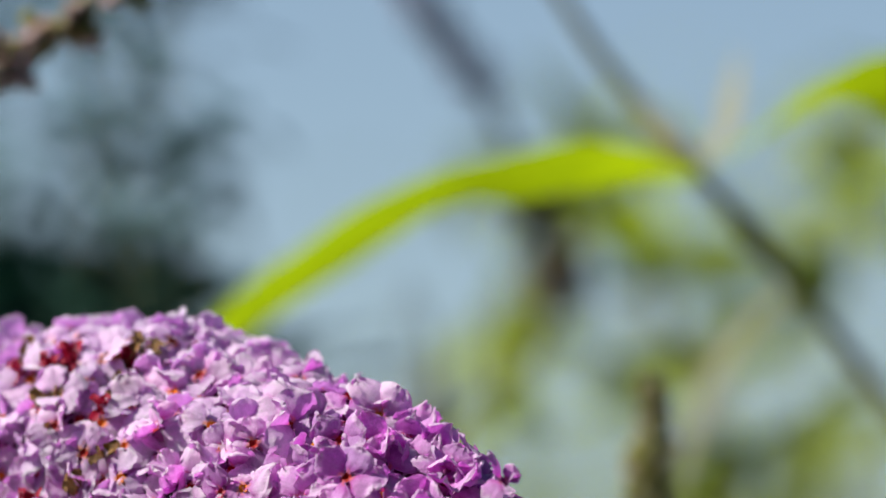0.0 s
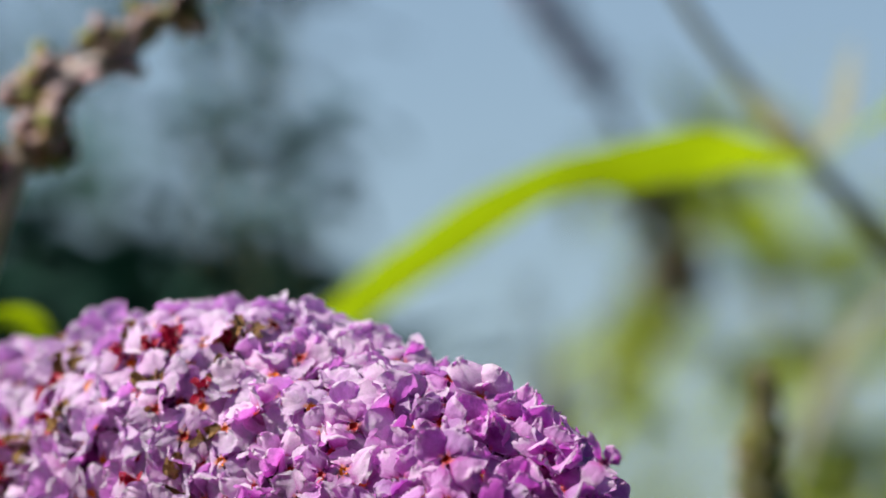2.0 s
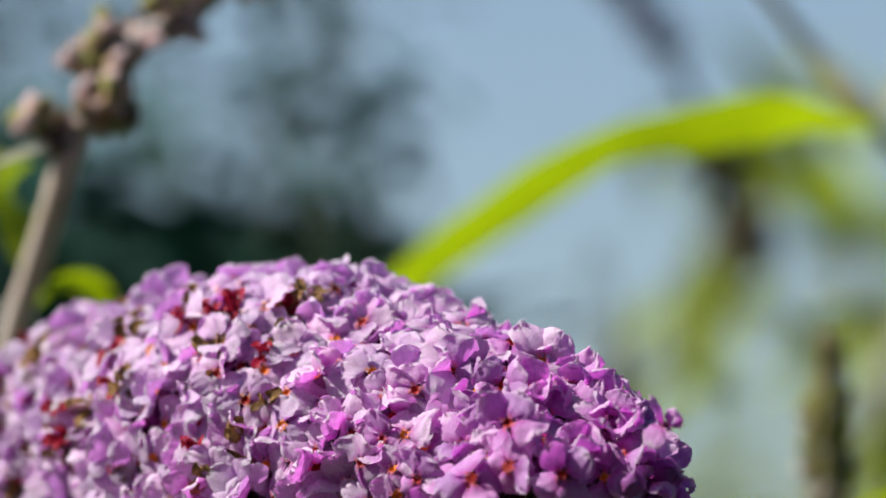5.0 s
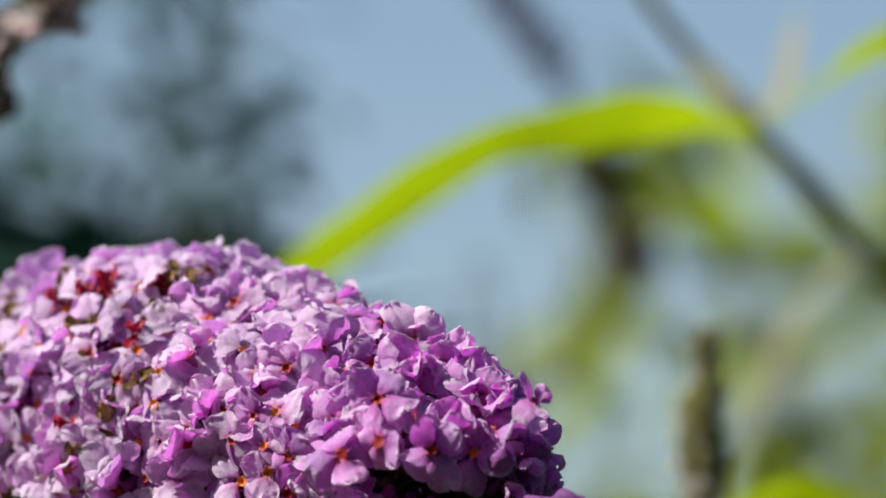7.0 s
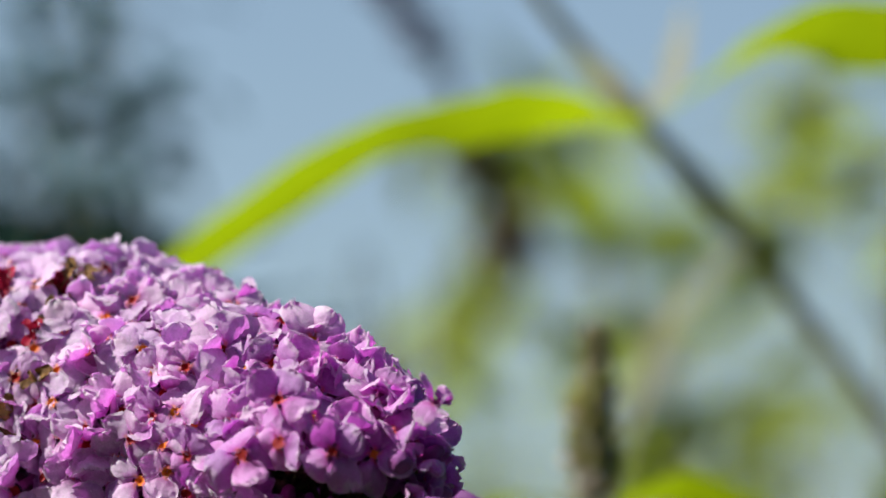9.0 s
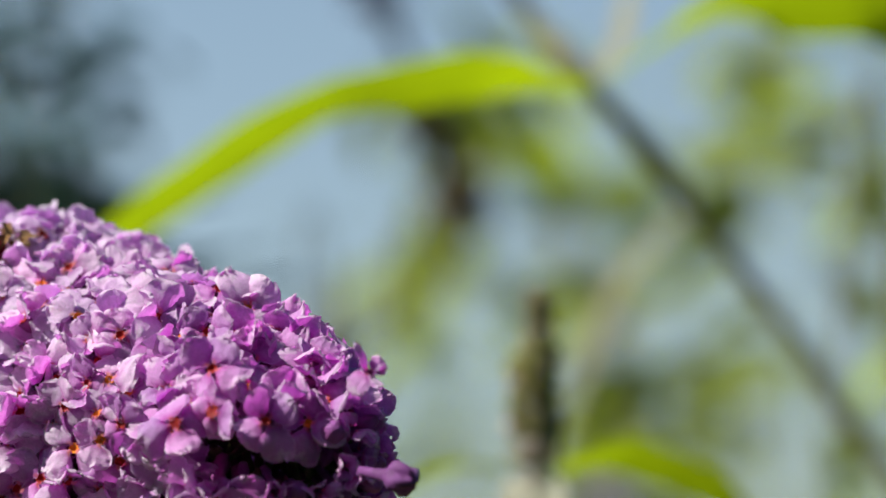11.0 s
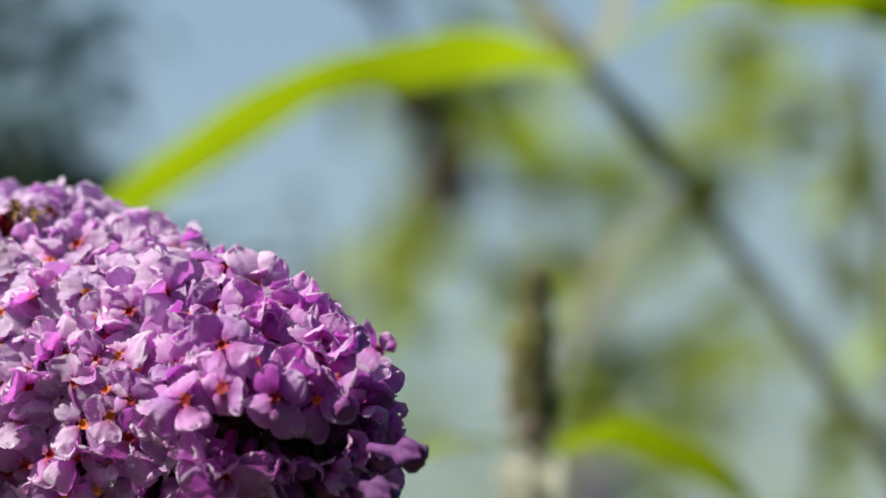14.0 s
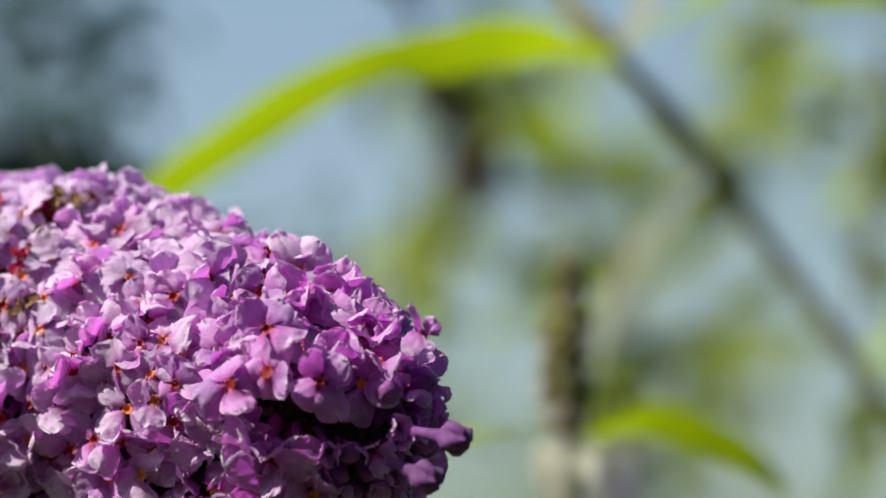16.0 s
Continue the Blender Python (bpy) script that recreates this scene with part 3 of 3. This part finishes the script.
tube(bm, [(0.02, 0.235, 0.108), *STEM, (0.2, 0.23, -0.2), Vector(shoot["base"])], (0.0009, 0.0014, 0.0016, 0.0017, 0.0017, 0.0018, 0.004), 90, 10, 0.15, knots=(0.27, 0.42))
part("stem", bm, M_STEM_DARK, shoot, "olive-brown stem with swollen joints")
LEAF_A = ((0.0786, 0.223, 0.0337), (0.0764, 0.205, 0.0320), (0.0680, 0.195, 0.0334), (0.0603, 0.185, 0.0337), (0.0520, 0.180, 0.0335),
    (0.0419, 0.180, 0.0313), (0.0319, 0.185, 0.0301), (0.0219, 0.195, 0.0261), (0.0118, 0.205, 0.0195), (0.0015, 0.215, 0.0123),
    (-0.0090, 0.225, 0.0039), (-0.0176, 0.235, -0.0046))
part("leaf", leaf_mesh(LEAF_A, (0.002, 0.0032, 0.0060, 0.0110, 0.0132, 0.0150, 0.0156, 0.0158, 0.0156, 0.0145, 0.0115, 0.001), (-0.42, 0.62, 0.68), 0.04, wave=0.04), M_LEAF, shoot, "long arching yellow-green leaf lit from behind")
LEAF_B = ((0.0786, 0.223, 0.0337), (0.0837, 0.210, 0.0363), (0.0920, 0.195, 0.0421), (0.0984, 0.185, 0.0456), (0.1071, 0.180, 0.0475),
    (0.1161, 0.180, 0.0477), (0.1252, 0.180, 0.0470), (0.1343, 0.180, 0.0445), (0.1446, 0.190, 0.0399), (0.1540, 0.200, 0.0331))
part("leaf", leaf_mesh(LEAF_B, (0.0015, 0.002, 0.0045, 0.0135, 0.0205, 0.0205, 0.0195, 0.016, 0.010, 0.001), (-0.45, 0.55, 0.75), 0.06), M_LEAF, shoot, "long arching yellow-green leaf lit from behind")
SPROUT = ((0.0786, 0.223, 0.0337), (0.0849, 0.230, 0.0405), (0.0867, 0.240, 0.0482), (0.0885, 0.250, 0.0560))
part("leaf", leaf_mesh(SPROUT, (0.008, 0.008, 0.006, 0.001), (-0.7, -0.6, 0.2), 0.3), M_LEAF_PALE, shoot, "pale young leaf standing upright")

set_back(shoot, 1.06)

# ---- the seed spike ----
seed = thing("seed_spike", ground_below((0.070, 0.14, -0.08), 0.02, 0.1), "brown-green spent flower spike with two leaves below it", "branch")
SPIKE = ((0.0654, 0.140, -0.0052), (0.0655, 0.140, -0.0125), (0.0651, 0.140, -0.0202), (0.0649, 0.140, -0.0280), (0.0650, 0.140, -0.0358))
bm = bmesh.new()
tube(bm, [SPIKE[0], SPIKE[2], SPIKE[4], (0.0656, 0.140, -0.0455), (0.0668, 0.140, -0.0649), (0.075, 0.16, -0.3), Vector(seed["base"])], (0.0006, 0.001, 0.0017, 0.002, 0.003, 0.005), 60, 10, 0.1)
part("stem", bm, M_STEM_PALE, seed, "pale downy stem")
line = spline(SPIKE, 40)
for i in range(170):
    t = rng.random() ** 0.8
    p = line[min(39, int(t * 39))]
    a = rng.uniform(0, 2 * math.pi)
    r = 0.0010 + 0.0036 * min(1.0, t * 1.8) * rng.uniform(0.4, 1.1)
    d = Vector((math.cos(a), math.sin(a), 0.5)).normalized()
    bm = bmesh.new()
    blob(bm, p + d * r, d, 0.0032, 0.0011, 7, 5, seed=i * 1.3)
    part("seed_capsule", bm, M_STEM_PALE if rng.random() < 0.15 else (M_SEED_DARK if rng.random() < 0.18 else M_CAPSULE_G), seed)
SR = ((0.0653, 0.14, -0.0365), (0.0691, 0.145, -0.0351), (0.0738, 0.15, -0.0339), (0.0801, 0.155, -0.0326), (0.088, 0.16, -0.035),
    (0.0952, 0.163, -0.0379), (0.101, 0.166, -0.0417), (0.1068, 0.168, -0.0467))
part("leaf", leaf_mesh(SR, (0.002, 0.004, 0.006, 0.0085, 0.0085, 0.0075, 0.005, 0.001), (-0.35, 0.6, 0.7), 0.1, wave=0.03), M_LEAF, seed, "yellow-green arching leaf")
SL = ((0.0649, 0.140, -0.0365), (0.0605, 0.150, -0.0351), (0.0551, 0.160, -0.0349), (0.0496, 0.170, -0.0362), (0.0440, 0.180, -0.0394))
part("leaf", leaf_mesh(SL, (0.002, 0.0045, 0.0055, 0.004, 0.001), (0.1, 0.3, 0.9), 0.2), M_LEAF_OLIVE, seed, "pale green leaf seen edge on")
for k in (-1, 1):
    pts = ((0.0649, 0.138, -0.0369), (0.0649 + 0.0030 * k, 0.136, -0.0382), (0.0648 + 0.0022 * k, 0.135, -0.0426), (0.0648 + 0.0008 * k, 0.135, -0.0500))
    part("leaf", leaf_mesh(pts, (0.002, 0.006, 0.0070, 0.001), (-0.6, -0.8, 0.1), 0.3), M_BRACT, seed, "pale bract below the spike")

set_back(seed, 1.06)

# ---- the brown spent panicle ----
spent = thing("spent_panicle", ground_below((-0.085, 0.1, -0.06), -0.1, 0.2), "brown spent flower branch with pale stem and green leaves", "branch")
BROWN = ((-0.018, 0.088, 0.068), (-0.028, 0.08, 0.0607), (-0.0324, 0.075, 0.0541), (-0.0428, 0.065, 0.0475), (-0.0485, 0.062, 0.0442), (-0.0525, 0.06, 0.0375), (-0.0562, 0.06, 0.0312),
         (-0.0598, 0.06, 0.024), (-0.0625, 0.065, 0.016), (-0.0657, 0.07, 0.007), (-0.0688, 0.075, -0.0012), (-0.0725, 0.08, -0.0122), (-0.0781, 0.09, -0.0318))
bm = bmesh.new()
tube(bm, [*BROWN, (-0.10, 0.13, -0.15), Vector(spent["base"])], (0.0007, 0.0009, 0.0013, 0.0018, 0.0021, 0.0022, 0.0024, 0.004, 0.006), 90, 10, 0.12)
part("stem", bm, M_STEM_PALE, spent, "pale greyish-pink stem")
CLUSTERS = ((-0.0312, 0.070, 0.0548), (-0.0375, 0.068, 0.0521), (-0.0429, 0.066, 0.0493), (-0.0420, 0.066, 0.0461), (-0.0478, 0.064, 0.0443), (-0.0535, 0.062, 0.0456),
            (-0.0570, 0.060, 0.0411), (-0.0519, 0.058, 0.0383), (-0.0512, 0.060, 0.0338), (-0.0548, 0.060, 0.0330), (-0.0641, 0.058, 0.0321), (-0.0611, 0.060, 0.0290), (-0.024, 0.078, 0.0615))
spine = spline(BROWN[:8], 60)
for c in CLUSTERS:
    c = Vector(c)
    foot = min(spine, key=lambda q: (q - c).length)
    if (foot - c).length > 0.002:
        bm = bmesh.new()
        tube(bm, [foot, foot.lerp(c, 0.5) + Vector((0, 0, 0.0008)), c], (0.0008, 0.0006, 0.0006), 8, 6)
        part("twig", bm, M_STEM_PALE, spent)
    for k in range(14):
        d = Vector((rng.gauss(0, 1), rng.gauss(0, 1), rng.gauss(0, 1))).normalized()
        bm = bmesh.new()
        blob(bm, c + d * rng.uniform(0.0008, 0.0038), d, 0.0044, 0.0016, 7, 5, seed=k + c.x * 900, uneven=0.5)
        part("seed_capsule", bm, M_CAPSULE_PALE if rng.random() < 0.4 else M_CAPSULE_G if rng.random() < 0.35 else (M_CAPSULE if rng.random() < 0.75 else M_SEED_DARK), spent)
LA = ((-0.066, 0.076, 0.0061), (-0.0686, 0.083, 0.0125), (-0.0703, 0.09, 0.0191), (-0.0734, 0.1, 0.0248), (-0.0775, 0.11, 0.0297), (-0.083, 0.12, 0.033))
part("leaf", leaf_mesh(LA, (0.002, 0.008, 0.0110, 0.010, 0.007, 0.001), (0.3, -0.8, -0.5), 0.25), M_LEAF, spent, "bright green upright leaf")
LB = ((-0.066, 0.075, 0.002), (-0.0623, 0.08, 0.0056), (-0.0581, 0.085, 0.0056), (-0.0552, 0.09, 0.0027), (-0.0532, 0.095, -0.0025))
part("leaf", leaf_mesh(LB, (0.0015, 0.004, 0.005, 0.004, 0.001), (0.2, -0.7, -0.6), 0.25), M_LEAF, spent, "small curved green leaf")
LC = ((-0.0598, 0.06, 0.024), (-0.0626, 0.055, 0.0267), (-0.0671, 0.05, 0.0253), (-0.0725, 0.05, 0.0231))
part("leaf", leaf_mesh(LC, (0.001, 0.0025, 0.003, 0.001), (0.1, -0.4, 0.9), 0.3), M_LEAF_PALE, spent, "narrow pale leaf")

set_back(spent, 1.075)

# ---- the faded lilac spike behind the leaf ----
faded = thing("faded_spike", ground_below((0.03, 0.32, -0.1), 0.0, 0.1), "faded grey-lilac flower spike with brown seed heads and olive leaves", "branch")
FADED = ((0.0126, 0.27, 0.0884), (0.0253, 0.28, 0.0713), (0.0335, 0.28, 0.0603), (0.0412, 0.28, 0.0493), (0.0461, 0.28, 0.0394), (0.0505, 0.28, 0.0251), (0.0553, 0.29, 0.0119), (0.052, 0.3, -0.0027), (0.030, 0.32, -0.0325))
bm = bmesh.new()
tube(bm, [(-0.003, 0.265, 0.105), *FADED, (0.035, 0.36, -0.12), Vector(faded["base"])], (0.0007, 0.0011, 0.0014, 0.0013, 0.0012, 0.0014, 0.003), 80, 9, 0.1)
part("stem", bm, M_STEM, faded, "thin olive stem")


def small_floret(k, material):
    bm = bmesh.new()
    blob(bm, (0, 0, 0), (0, 0, 1), 0.0034, 0.0011, 6, 4, seed=k * 2.3, uneven=0.4)
    return finish(bm, "floret", material)


OLD_FLORETS = [small_floret(k, M_LILAC_OLD) for k in range(6)]


def scatter(ob, line, each, reach, meshes):
    """Small florets round a line of points, each a part of the spike ob."""
    for p in line:
        for _ in range(each):
            d = Vector((rng.gauss(0, 1), rng.gauss(0, 1), rng.gauss(0, 1))).normalized()
            q = p + d * rng.uniform(0.0005, reach) - Vector(ob["base"])
            part("floret", rng.choice(meshes), None, ob, m=Matrix.Translation(q) @ d.to_track_quat("Z", "Y").to_matrix().to_4x4())


scatter(faded, spline(((0.0, 0.266, 0.102), *FADED[:4]), 74), 3, 0.0052, OLD_FLORETS)
for c in ((0.0505, 0.28, 0.0251), (0.0475, 0.279, 0.0275), (0.0545, 0.28, 0.0225), (0.0553, 0.29, 0.0119), (0.0575, 0.288, 0.0090), (0.0590, 0.288, 0.0135)):
    for k in range(12):
        d = Vector((rng.gauss(0, 1), rng.gauss(0, 1), rng.gauss(0, 1))).normalized()
        bm = bmesh.new()
        blob(bm, Vector(c) + d * rng.uniform(0.001, 0.006), d, 0.0045, 0.0017, 6, 4, seed=k + c[0] * 999)
        part("seed_capsule", bm, M_HEAD, faded)

set_back(faded, 1.20)

# ---- a lilac spike low behind the seed spike ----
low = thing("flower_spike", ground_below((0.108, 0.62, -0.1), 0.0, 0.05), "small grey-purple flower spike on a thin stem", "flower")
bm = bmesh.new()
tube(bm, [(0.1066, 0.62, -0.056), (0.1075, 0.62, -0.075), (0.108, 0.62, -0.1), Vector(low["base"])], (0.0006, 0.0009, 0.0011, 0.003), 30, 8, 0.1)
part("stem", bm, M_STEM, low)
scatter(low, spline(((0.1066, 0.62, -0.056), (0.1075, 0.62, -0.075), (0.108, 0.62, -0.1)), 40), 5, 0.0085, [small_floret(k, M_LILAC_OLD) for k in range(6)])

# ---- leafy shoots further back ----
def leafy(base, top, leaves, label, material):
    """A shoot with leaves of about 9 cm, given as (foot, tip, droop, width)."""
    ob = thing("leafy_shoot", ground_below(base, 0.05, 0.05), label, "branch", "leafy shoots behind")
    bm = bmesh.new()
    tube(bm, [top, Vector(top).lerp(Vector(base), 0.5) + Vector((0.004, 0.0, 0)), base, Vector(ob["base"])], (0.0004, 0.0005, 0.0006, 0.004), 40, 8, 0.1)
    part("stem", bm, M_STEM, ob)
    line = spline([top, Vector(top).lerp(Vector(base), 0.5) + Vector((0.004, 0.0, 0)), base], 40)
    for foot, tip, droop, width in leaves:
        foot, tip = Vector(foot), Vector(tip)
        tip = foot + (tip - foot) * 1.1
        joint = min(line, key=lambda q: (q - foot).length)
        bm = bmesh.new()
        tube(bm, [joint, joint.lerp(foot, 0.5) + Vector((0, 0, 0.001)), foot], (0.0008, 0.0006, 0.0006), 8, 6)
        part("petiole", bm, M_STEM_DARK, ob)
        mid = foot.lerp(tip, 0.5) + Vector((0, 0, droop))
        part("leaf", leaf_mesh((foot, foot.lerp(mid, 0.55) + Vector((0, 0, droop * 0.25)), mid, mid.lerp(tip, 0.55) + Vector((0, 0, droop * 0.2)), tip),
                               (0.002, width * 0.75, width, width * 0.7, 0.001), (-0.6, 0.5, 0.62), 0.2), material, ob)
    return ob


olive_shoot = leafy((0.094, 0.58, -0.09), (0.088, 0.56, 0.05), (
    ((0.0615, 0.55, 0.0264), (0.0894, 0.535, 0.0117), 0.003, 0.017), ((0.0876, 0.55, 0.011), (0.1133, 0.535, 0.0216), 0.003, 0.016),
    ((0.0825, 0.58, 0.0047), (0.1033, 0.565, -0.0088), 0.002, 0.015), ((0.0935, 0.55, 0.02), (0.0793, 0.535, 0.029), 0.002, 0.014),
    ((0.0825, 0.62, 0.0183), (0.1194, 0.605, 0.0046), 0.003, 0.020)),
    "olive leafy shoot of the bush among other stems", M_LEAF_OLIVE)
set_back(olive_shoot, 1.22)
pale_shoot = thing("leafy_shoot", ground_below((0.175, 0.43, -0.1), 0.05, 0.05), "pale grey-green shoot with one long drooping leaf", "branch", "leafy shoots behind")
bm = bmesh.new()
tube(bm, [(0.1119, 0.42, 0.0119), (0.124, 0.42, -0.003), (0.142, 0.42, -0.027), (0.162, 0.425, -0.058), Vector(pale_shoot["base"])], (0.0005, 0.0006, 0.0008, 0.001, 0.003), 40, 8, 0.1)
part("stem", bm, M_STEM, pale_shoot)
PALE = ((0.1119, 0.4200, 0.0119), (0.1039, 0.4200, 0.0034), (0.0962, 0.4200, -0.0064), (0.0907, 0.4200, -0.0198), (0.0860, 0.4200, -0.0364))
part("leaf", leaf_mesh(PALE, (0.002, 0.0045, 0.006, 0.005, 0.001), (-0.7, -0.5, 0.5), 0.3), M_LEAF_PALE, pale_shoot, "pale grey-green leaf seen from below")
leafy((0.030, 0.50, -0.09), (0.052, 0.485, 0.012), (((0.0534, 0.48, 0.0068), (0.0591, 0.465, -0.0215), 0.0, 0.0125), ((0.0458, 0.50, -0.0129), (0.0646, 0.485, -0.0241), 0.001, 0.009)),
      "yellow-green leafy shoot with hanging leaves", M_LEAF_OLIVE)
leafy((0.106, 0.58, -0.10), (0.108, 0.56, -0.012), (
    ((0.0968, 0.55, -0.0400), (0.1145, 0.535, -0.0249), 0.002, 0.017), ((0.0941, 0.55, -0.0255), (0.112, 0.535, -0.0328), 0.002, 0.017), ((0.1129, 0.55, -0.0183), (0.1067, 0.535, -0.0353), 0.001, 0.016)),
    "low green leafy shoot among the stems", M_LEAF_OLIVE)
leafy((0.185, 0.60, -0.10), (0.166, 0.57, 0.06), (
    ((0.1649, 0.55, 0.0464), (0.1686, 0.535, 0.0077), 0.0, 0.021), ((0.1726, 0.52, -0.0172), (0.1543, 0.505, -0.0392), 0.003, 0.016), ((0.1795, 0.55, 0.0145), (0.1742, 0.535, -0.0148), 0.0, 0.018),
    ((0.1649, 0.55, -0.0562), (0.1513, 0.535, -0.0650), 0.002, 0.016), ((0.1566, 0.60, 0.0022), (0.177, 0.585, 0.0175), 0.002, 0.017), ((0.1396, 0.60, 0.0325), (0.1603, 0.585, 0.0420), 0.002, 0.012)),
    "tall olive leafy shoot with broad leaves", M_LEAF_OLIVE)

# ---- shrubs in the distance ----
def shrub(centre, size, count, clump_count, leaf, material, label, seed, name="shrub", girth=0.005, spread=1.0):
    """A distant shrub: forking stems from the ground and a crown of many small leaves in uneven clumps."""
    r = random.Random(seed)
    ob = thing(name, ground_below(centre), label, name, name + "s in the distance")
    c = Vector(centre)
    clumps = []
    while len(clumps) < clump_count:
        d = Vector((r.uniform(-1, 1), r.uniform(-1, 1), r.uniform(-1, 1)))
        if d.length < 1:
            clumps.append((c + Vector((d.x * size[0], d.y * size[1], d.z * size[2])), r.uniform(0.10, 0.24) * spread * min(size[0], size[2])))
    g = Vector(ob["base"])
    for k in range(7):
        e = clumps[k][0]
        bm = bmesh.new()
        tube(bm, [g + Vector((r.gauss(0, 0.03), r.gauss(0, 0.03), 0)), g.lerp(e, 0.5) + Vector((r.gauss(0, 0.05), r.gauss(0, 0.05), 0)), e], (girth, girth * 0.4, girth * 0.16), 14, 6)
        part("stem", bm, M_STEM_DARK, ob)
    verts, faces = [], []
    for i in range(count):
        p, rad = r.choice(clumps)
        q = p + Vector((r.gauss(0, 1), r.gauss(0, 1), r.gauss(0, 1))) * rad - g
        d = Vector((r.gauss(0, 1), r.gauss(0, 1), r.gauss(0, 0.6) - 0.2)).normalized()
        w = d.cross(Vector((r.gauss(0, 0.5), r.gauss(0, 0.5), 1))).normalized()
        n = w.cross(d)
        L = leaf * r.uniform(0.7, 1.3)
        W = L * r.uniform(0.14, 0.2)
        k = len(verts)
        verts += [q[:], (q + d * L * 0.4 + w * W)[:], (q + d * L * 0.45 - n * W * 0.3)[:], (q + d * L * 0.4 - w * W)[:], (q + d * L - n * L * 0.15)[:]]
        faces += [(k, k + 1, k + 2), (k, k + 2, k + 3), (k + 1, k + 4, k + 2), (k + 2, k + 4, k + 3)]
    me = bpy.data.meshes.new("crown")
    me.from_pydata(verts, [], faces)
    me.materials.append(material)
    tagged(part("crown", me, None, ob, "many small leaves in uneven clumps"), kind="stuff")
    return ob


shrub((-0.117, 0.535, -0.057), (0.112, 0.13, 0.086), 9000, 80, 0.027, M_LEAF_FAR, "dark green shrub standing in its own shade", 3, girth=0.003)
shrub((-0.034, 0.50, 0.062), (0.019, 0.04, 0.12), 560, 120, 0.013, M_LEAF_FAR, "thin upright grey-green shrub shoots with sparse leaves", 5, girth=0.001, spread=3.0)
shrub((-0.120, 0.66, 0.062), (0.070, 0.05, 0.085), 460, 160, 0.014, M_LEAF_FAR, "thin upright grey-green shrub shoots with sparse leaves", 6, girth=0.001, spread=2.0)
shrub((0.20, 0.57, -0.029), (0.136, 0.15, 0.105), 170, 90, 0.026, M_LEAF_FAR2, "loose sunlit olive-green shrub with many gaps", 8, girth=0.001, spread=1.5)
shrub((0.125, 0.80, -0.005), (0.075, 0.08, 0.06), 50, 16, 0.05, M_LEAF_SUN, "thin twigs with loose sunlit yellow-green leaves", 31, girth=0.0008)
shrub((0.235, 0.85, 0.01), (0.06, 0.08, 0.10), 26, 14, 0.05, M_LEAF_SUN, "thin twigs with loose sunlit yellow-green leaves", 32, girth=0.0008)
shrub((3.9, 40.0, -1.0), (2.9, 2.0, 2.0), 240, 50, 0.40, M_LEAF_FAR2, "loose grey-green tree far across the meadow", 11, "tree", 0.10)
shrub((1.6, 43.0, -3.2), (3.2, 2.0, 1.9), 1100, 60, 0.40, M_LEAF_FAR2, "loose grey-green tree far across the meadow", 12, "tree", 0.10)


# ---- hedges added out of view, to block sky light from behind and the right ----
def hedge(name, a, b, height, seed):
    """An added light-blocking hedge between two places on the ground: a dark leafy body with an uneven skin of leaves.
    """
    r = random.Random(seed)
    a, b = Vector(a), Vector(b)
    along = (b - a).normalized()
    across = Vector((-along.y, along.x, 0))
    verts, faces = [], []
    n, m = 40, 12
    for side in (-1, 1):
        for i in range(n + 1):
            for j in range(m + 1):
                q = a.lerp(b, i / n) + across * side * 0.35 * (1 - 0.25 * (j / m) ** 4) + Vector((0, 0, height * j / m - 0.02))
                q += across * 0.10 * noise.noise(q * 2.2) + Vector((0, 0, 0.08 * noise.noise(q * 1.7 + Vector((5, 0, 0)))))
                verts.append(q[:])
    row = m + 1
    block = (n + 1) * row
    for side in (0, 1):
        for i in range(n):
            for j in range(m):
                k = side * block + i * row + j
                faces.append((k, k + 1, k + row + 1, k + row))
    for i in range(n):
        k = i * row + m
        faces.append((k, k + row, k + block + row, k + block))
    skin = len(verts)
    for i in range(5200):
        q = Vector(verts[r.randrange(skin)]) + Vector((r.gauss(0, 0.07), r.gauss(0, 0.07), r.gauss(0, 0.07)))
        q.z = max(q.z, 0.03)
        d = Vector((r.gauss(0, 1), r.gauss(0, 1), r.gauss(0, 0.7))).normalized()
        w = d.cross(Vector((r.gauss(0, 0.5), r.gauss(0, 0.5), 1))).normalized()
        L = r.uniform(0.06, 0.11)
        k = len(verts)
        verts += [q[:], (q + d * L * 0.45 + w * L * 0.22)[:], (q + d * L * 0.45 - w * L * 0.22)[:], (q + d * L)[:]]
        faces += [(k, k + 1, k + 2), (k + 1, k + 3, k + 2)]
    me = bpy.data.meshes.new(name)
    me.from_pydata(verts, [], faces)
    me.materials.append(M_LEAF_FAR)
    return tagged(new(name, me), "unseen dark green hedge added to block low sky light", "hedge", kind="structure")


hedge("hedge_south", (-4.5, -2.5, 0), (3.4, -2.5, 0), 3.0, 21)
hedge("hedge_east", (2.7, -2.1, 0), (3.4, 6.0, 0), 2.6, 22)
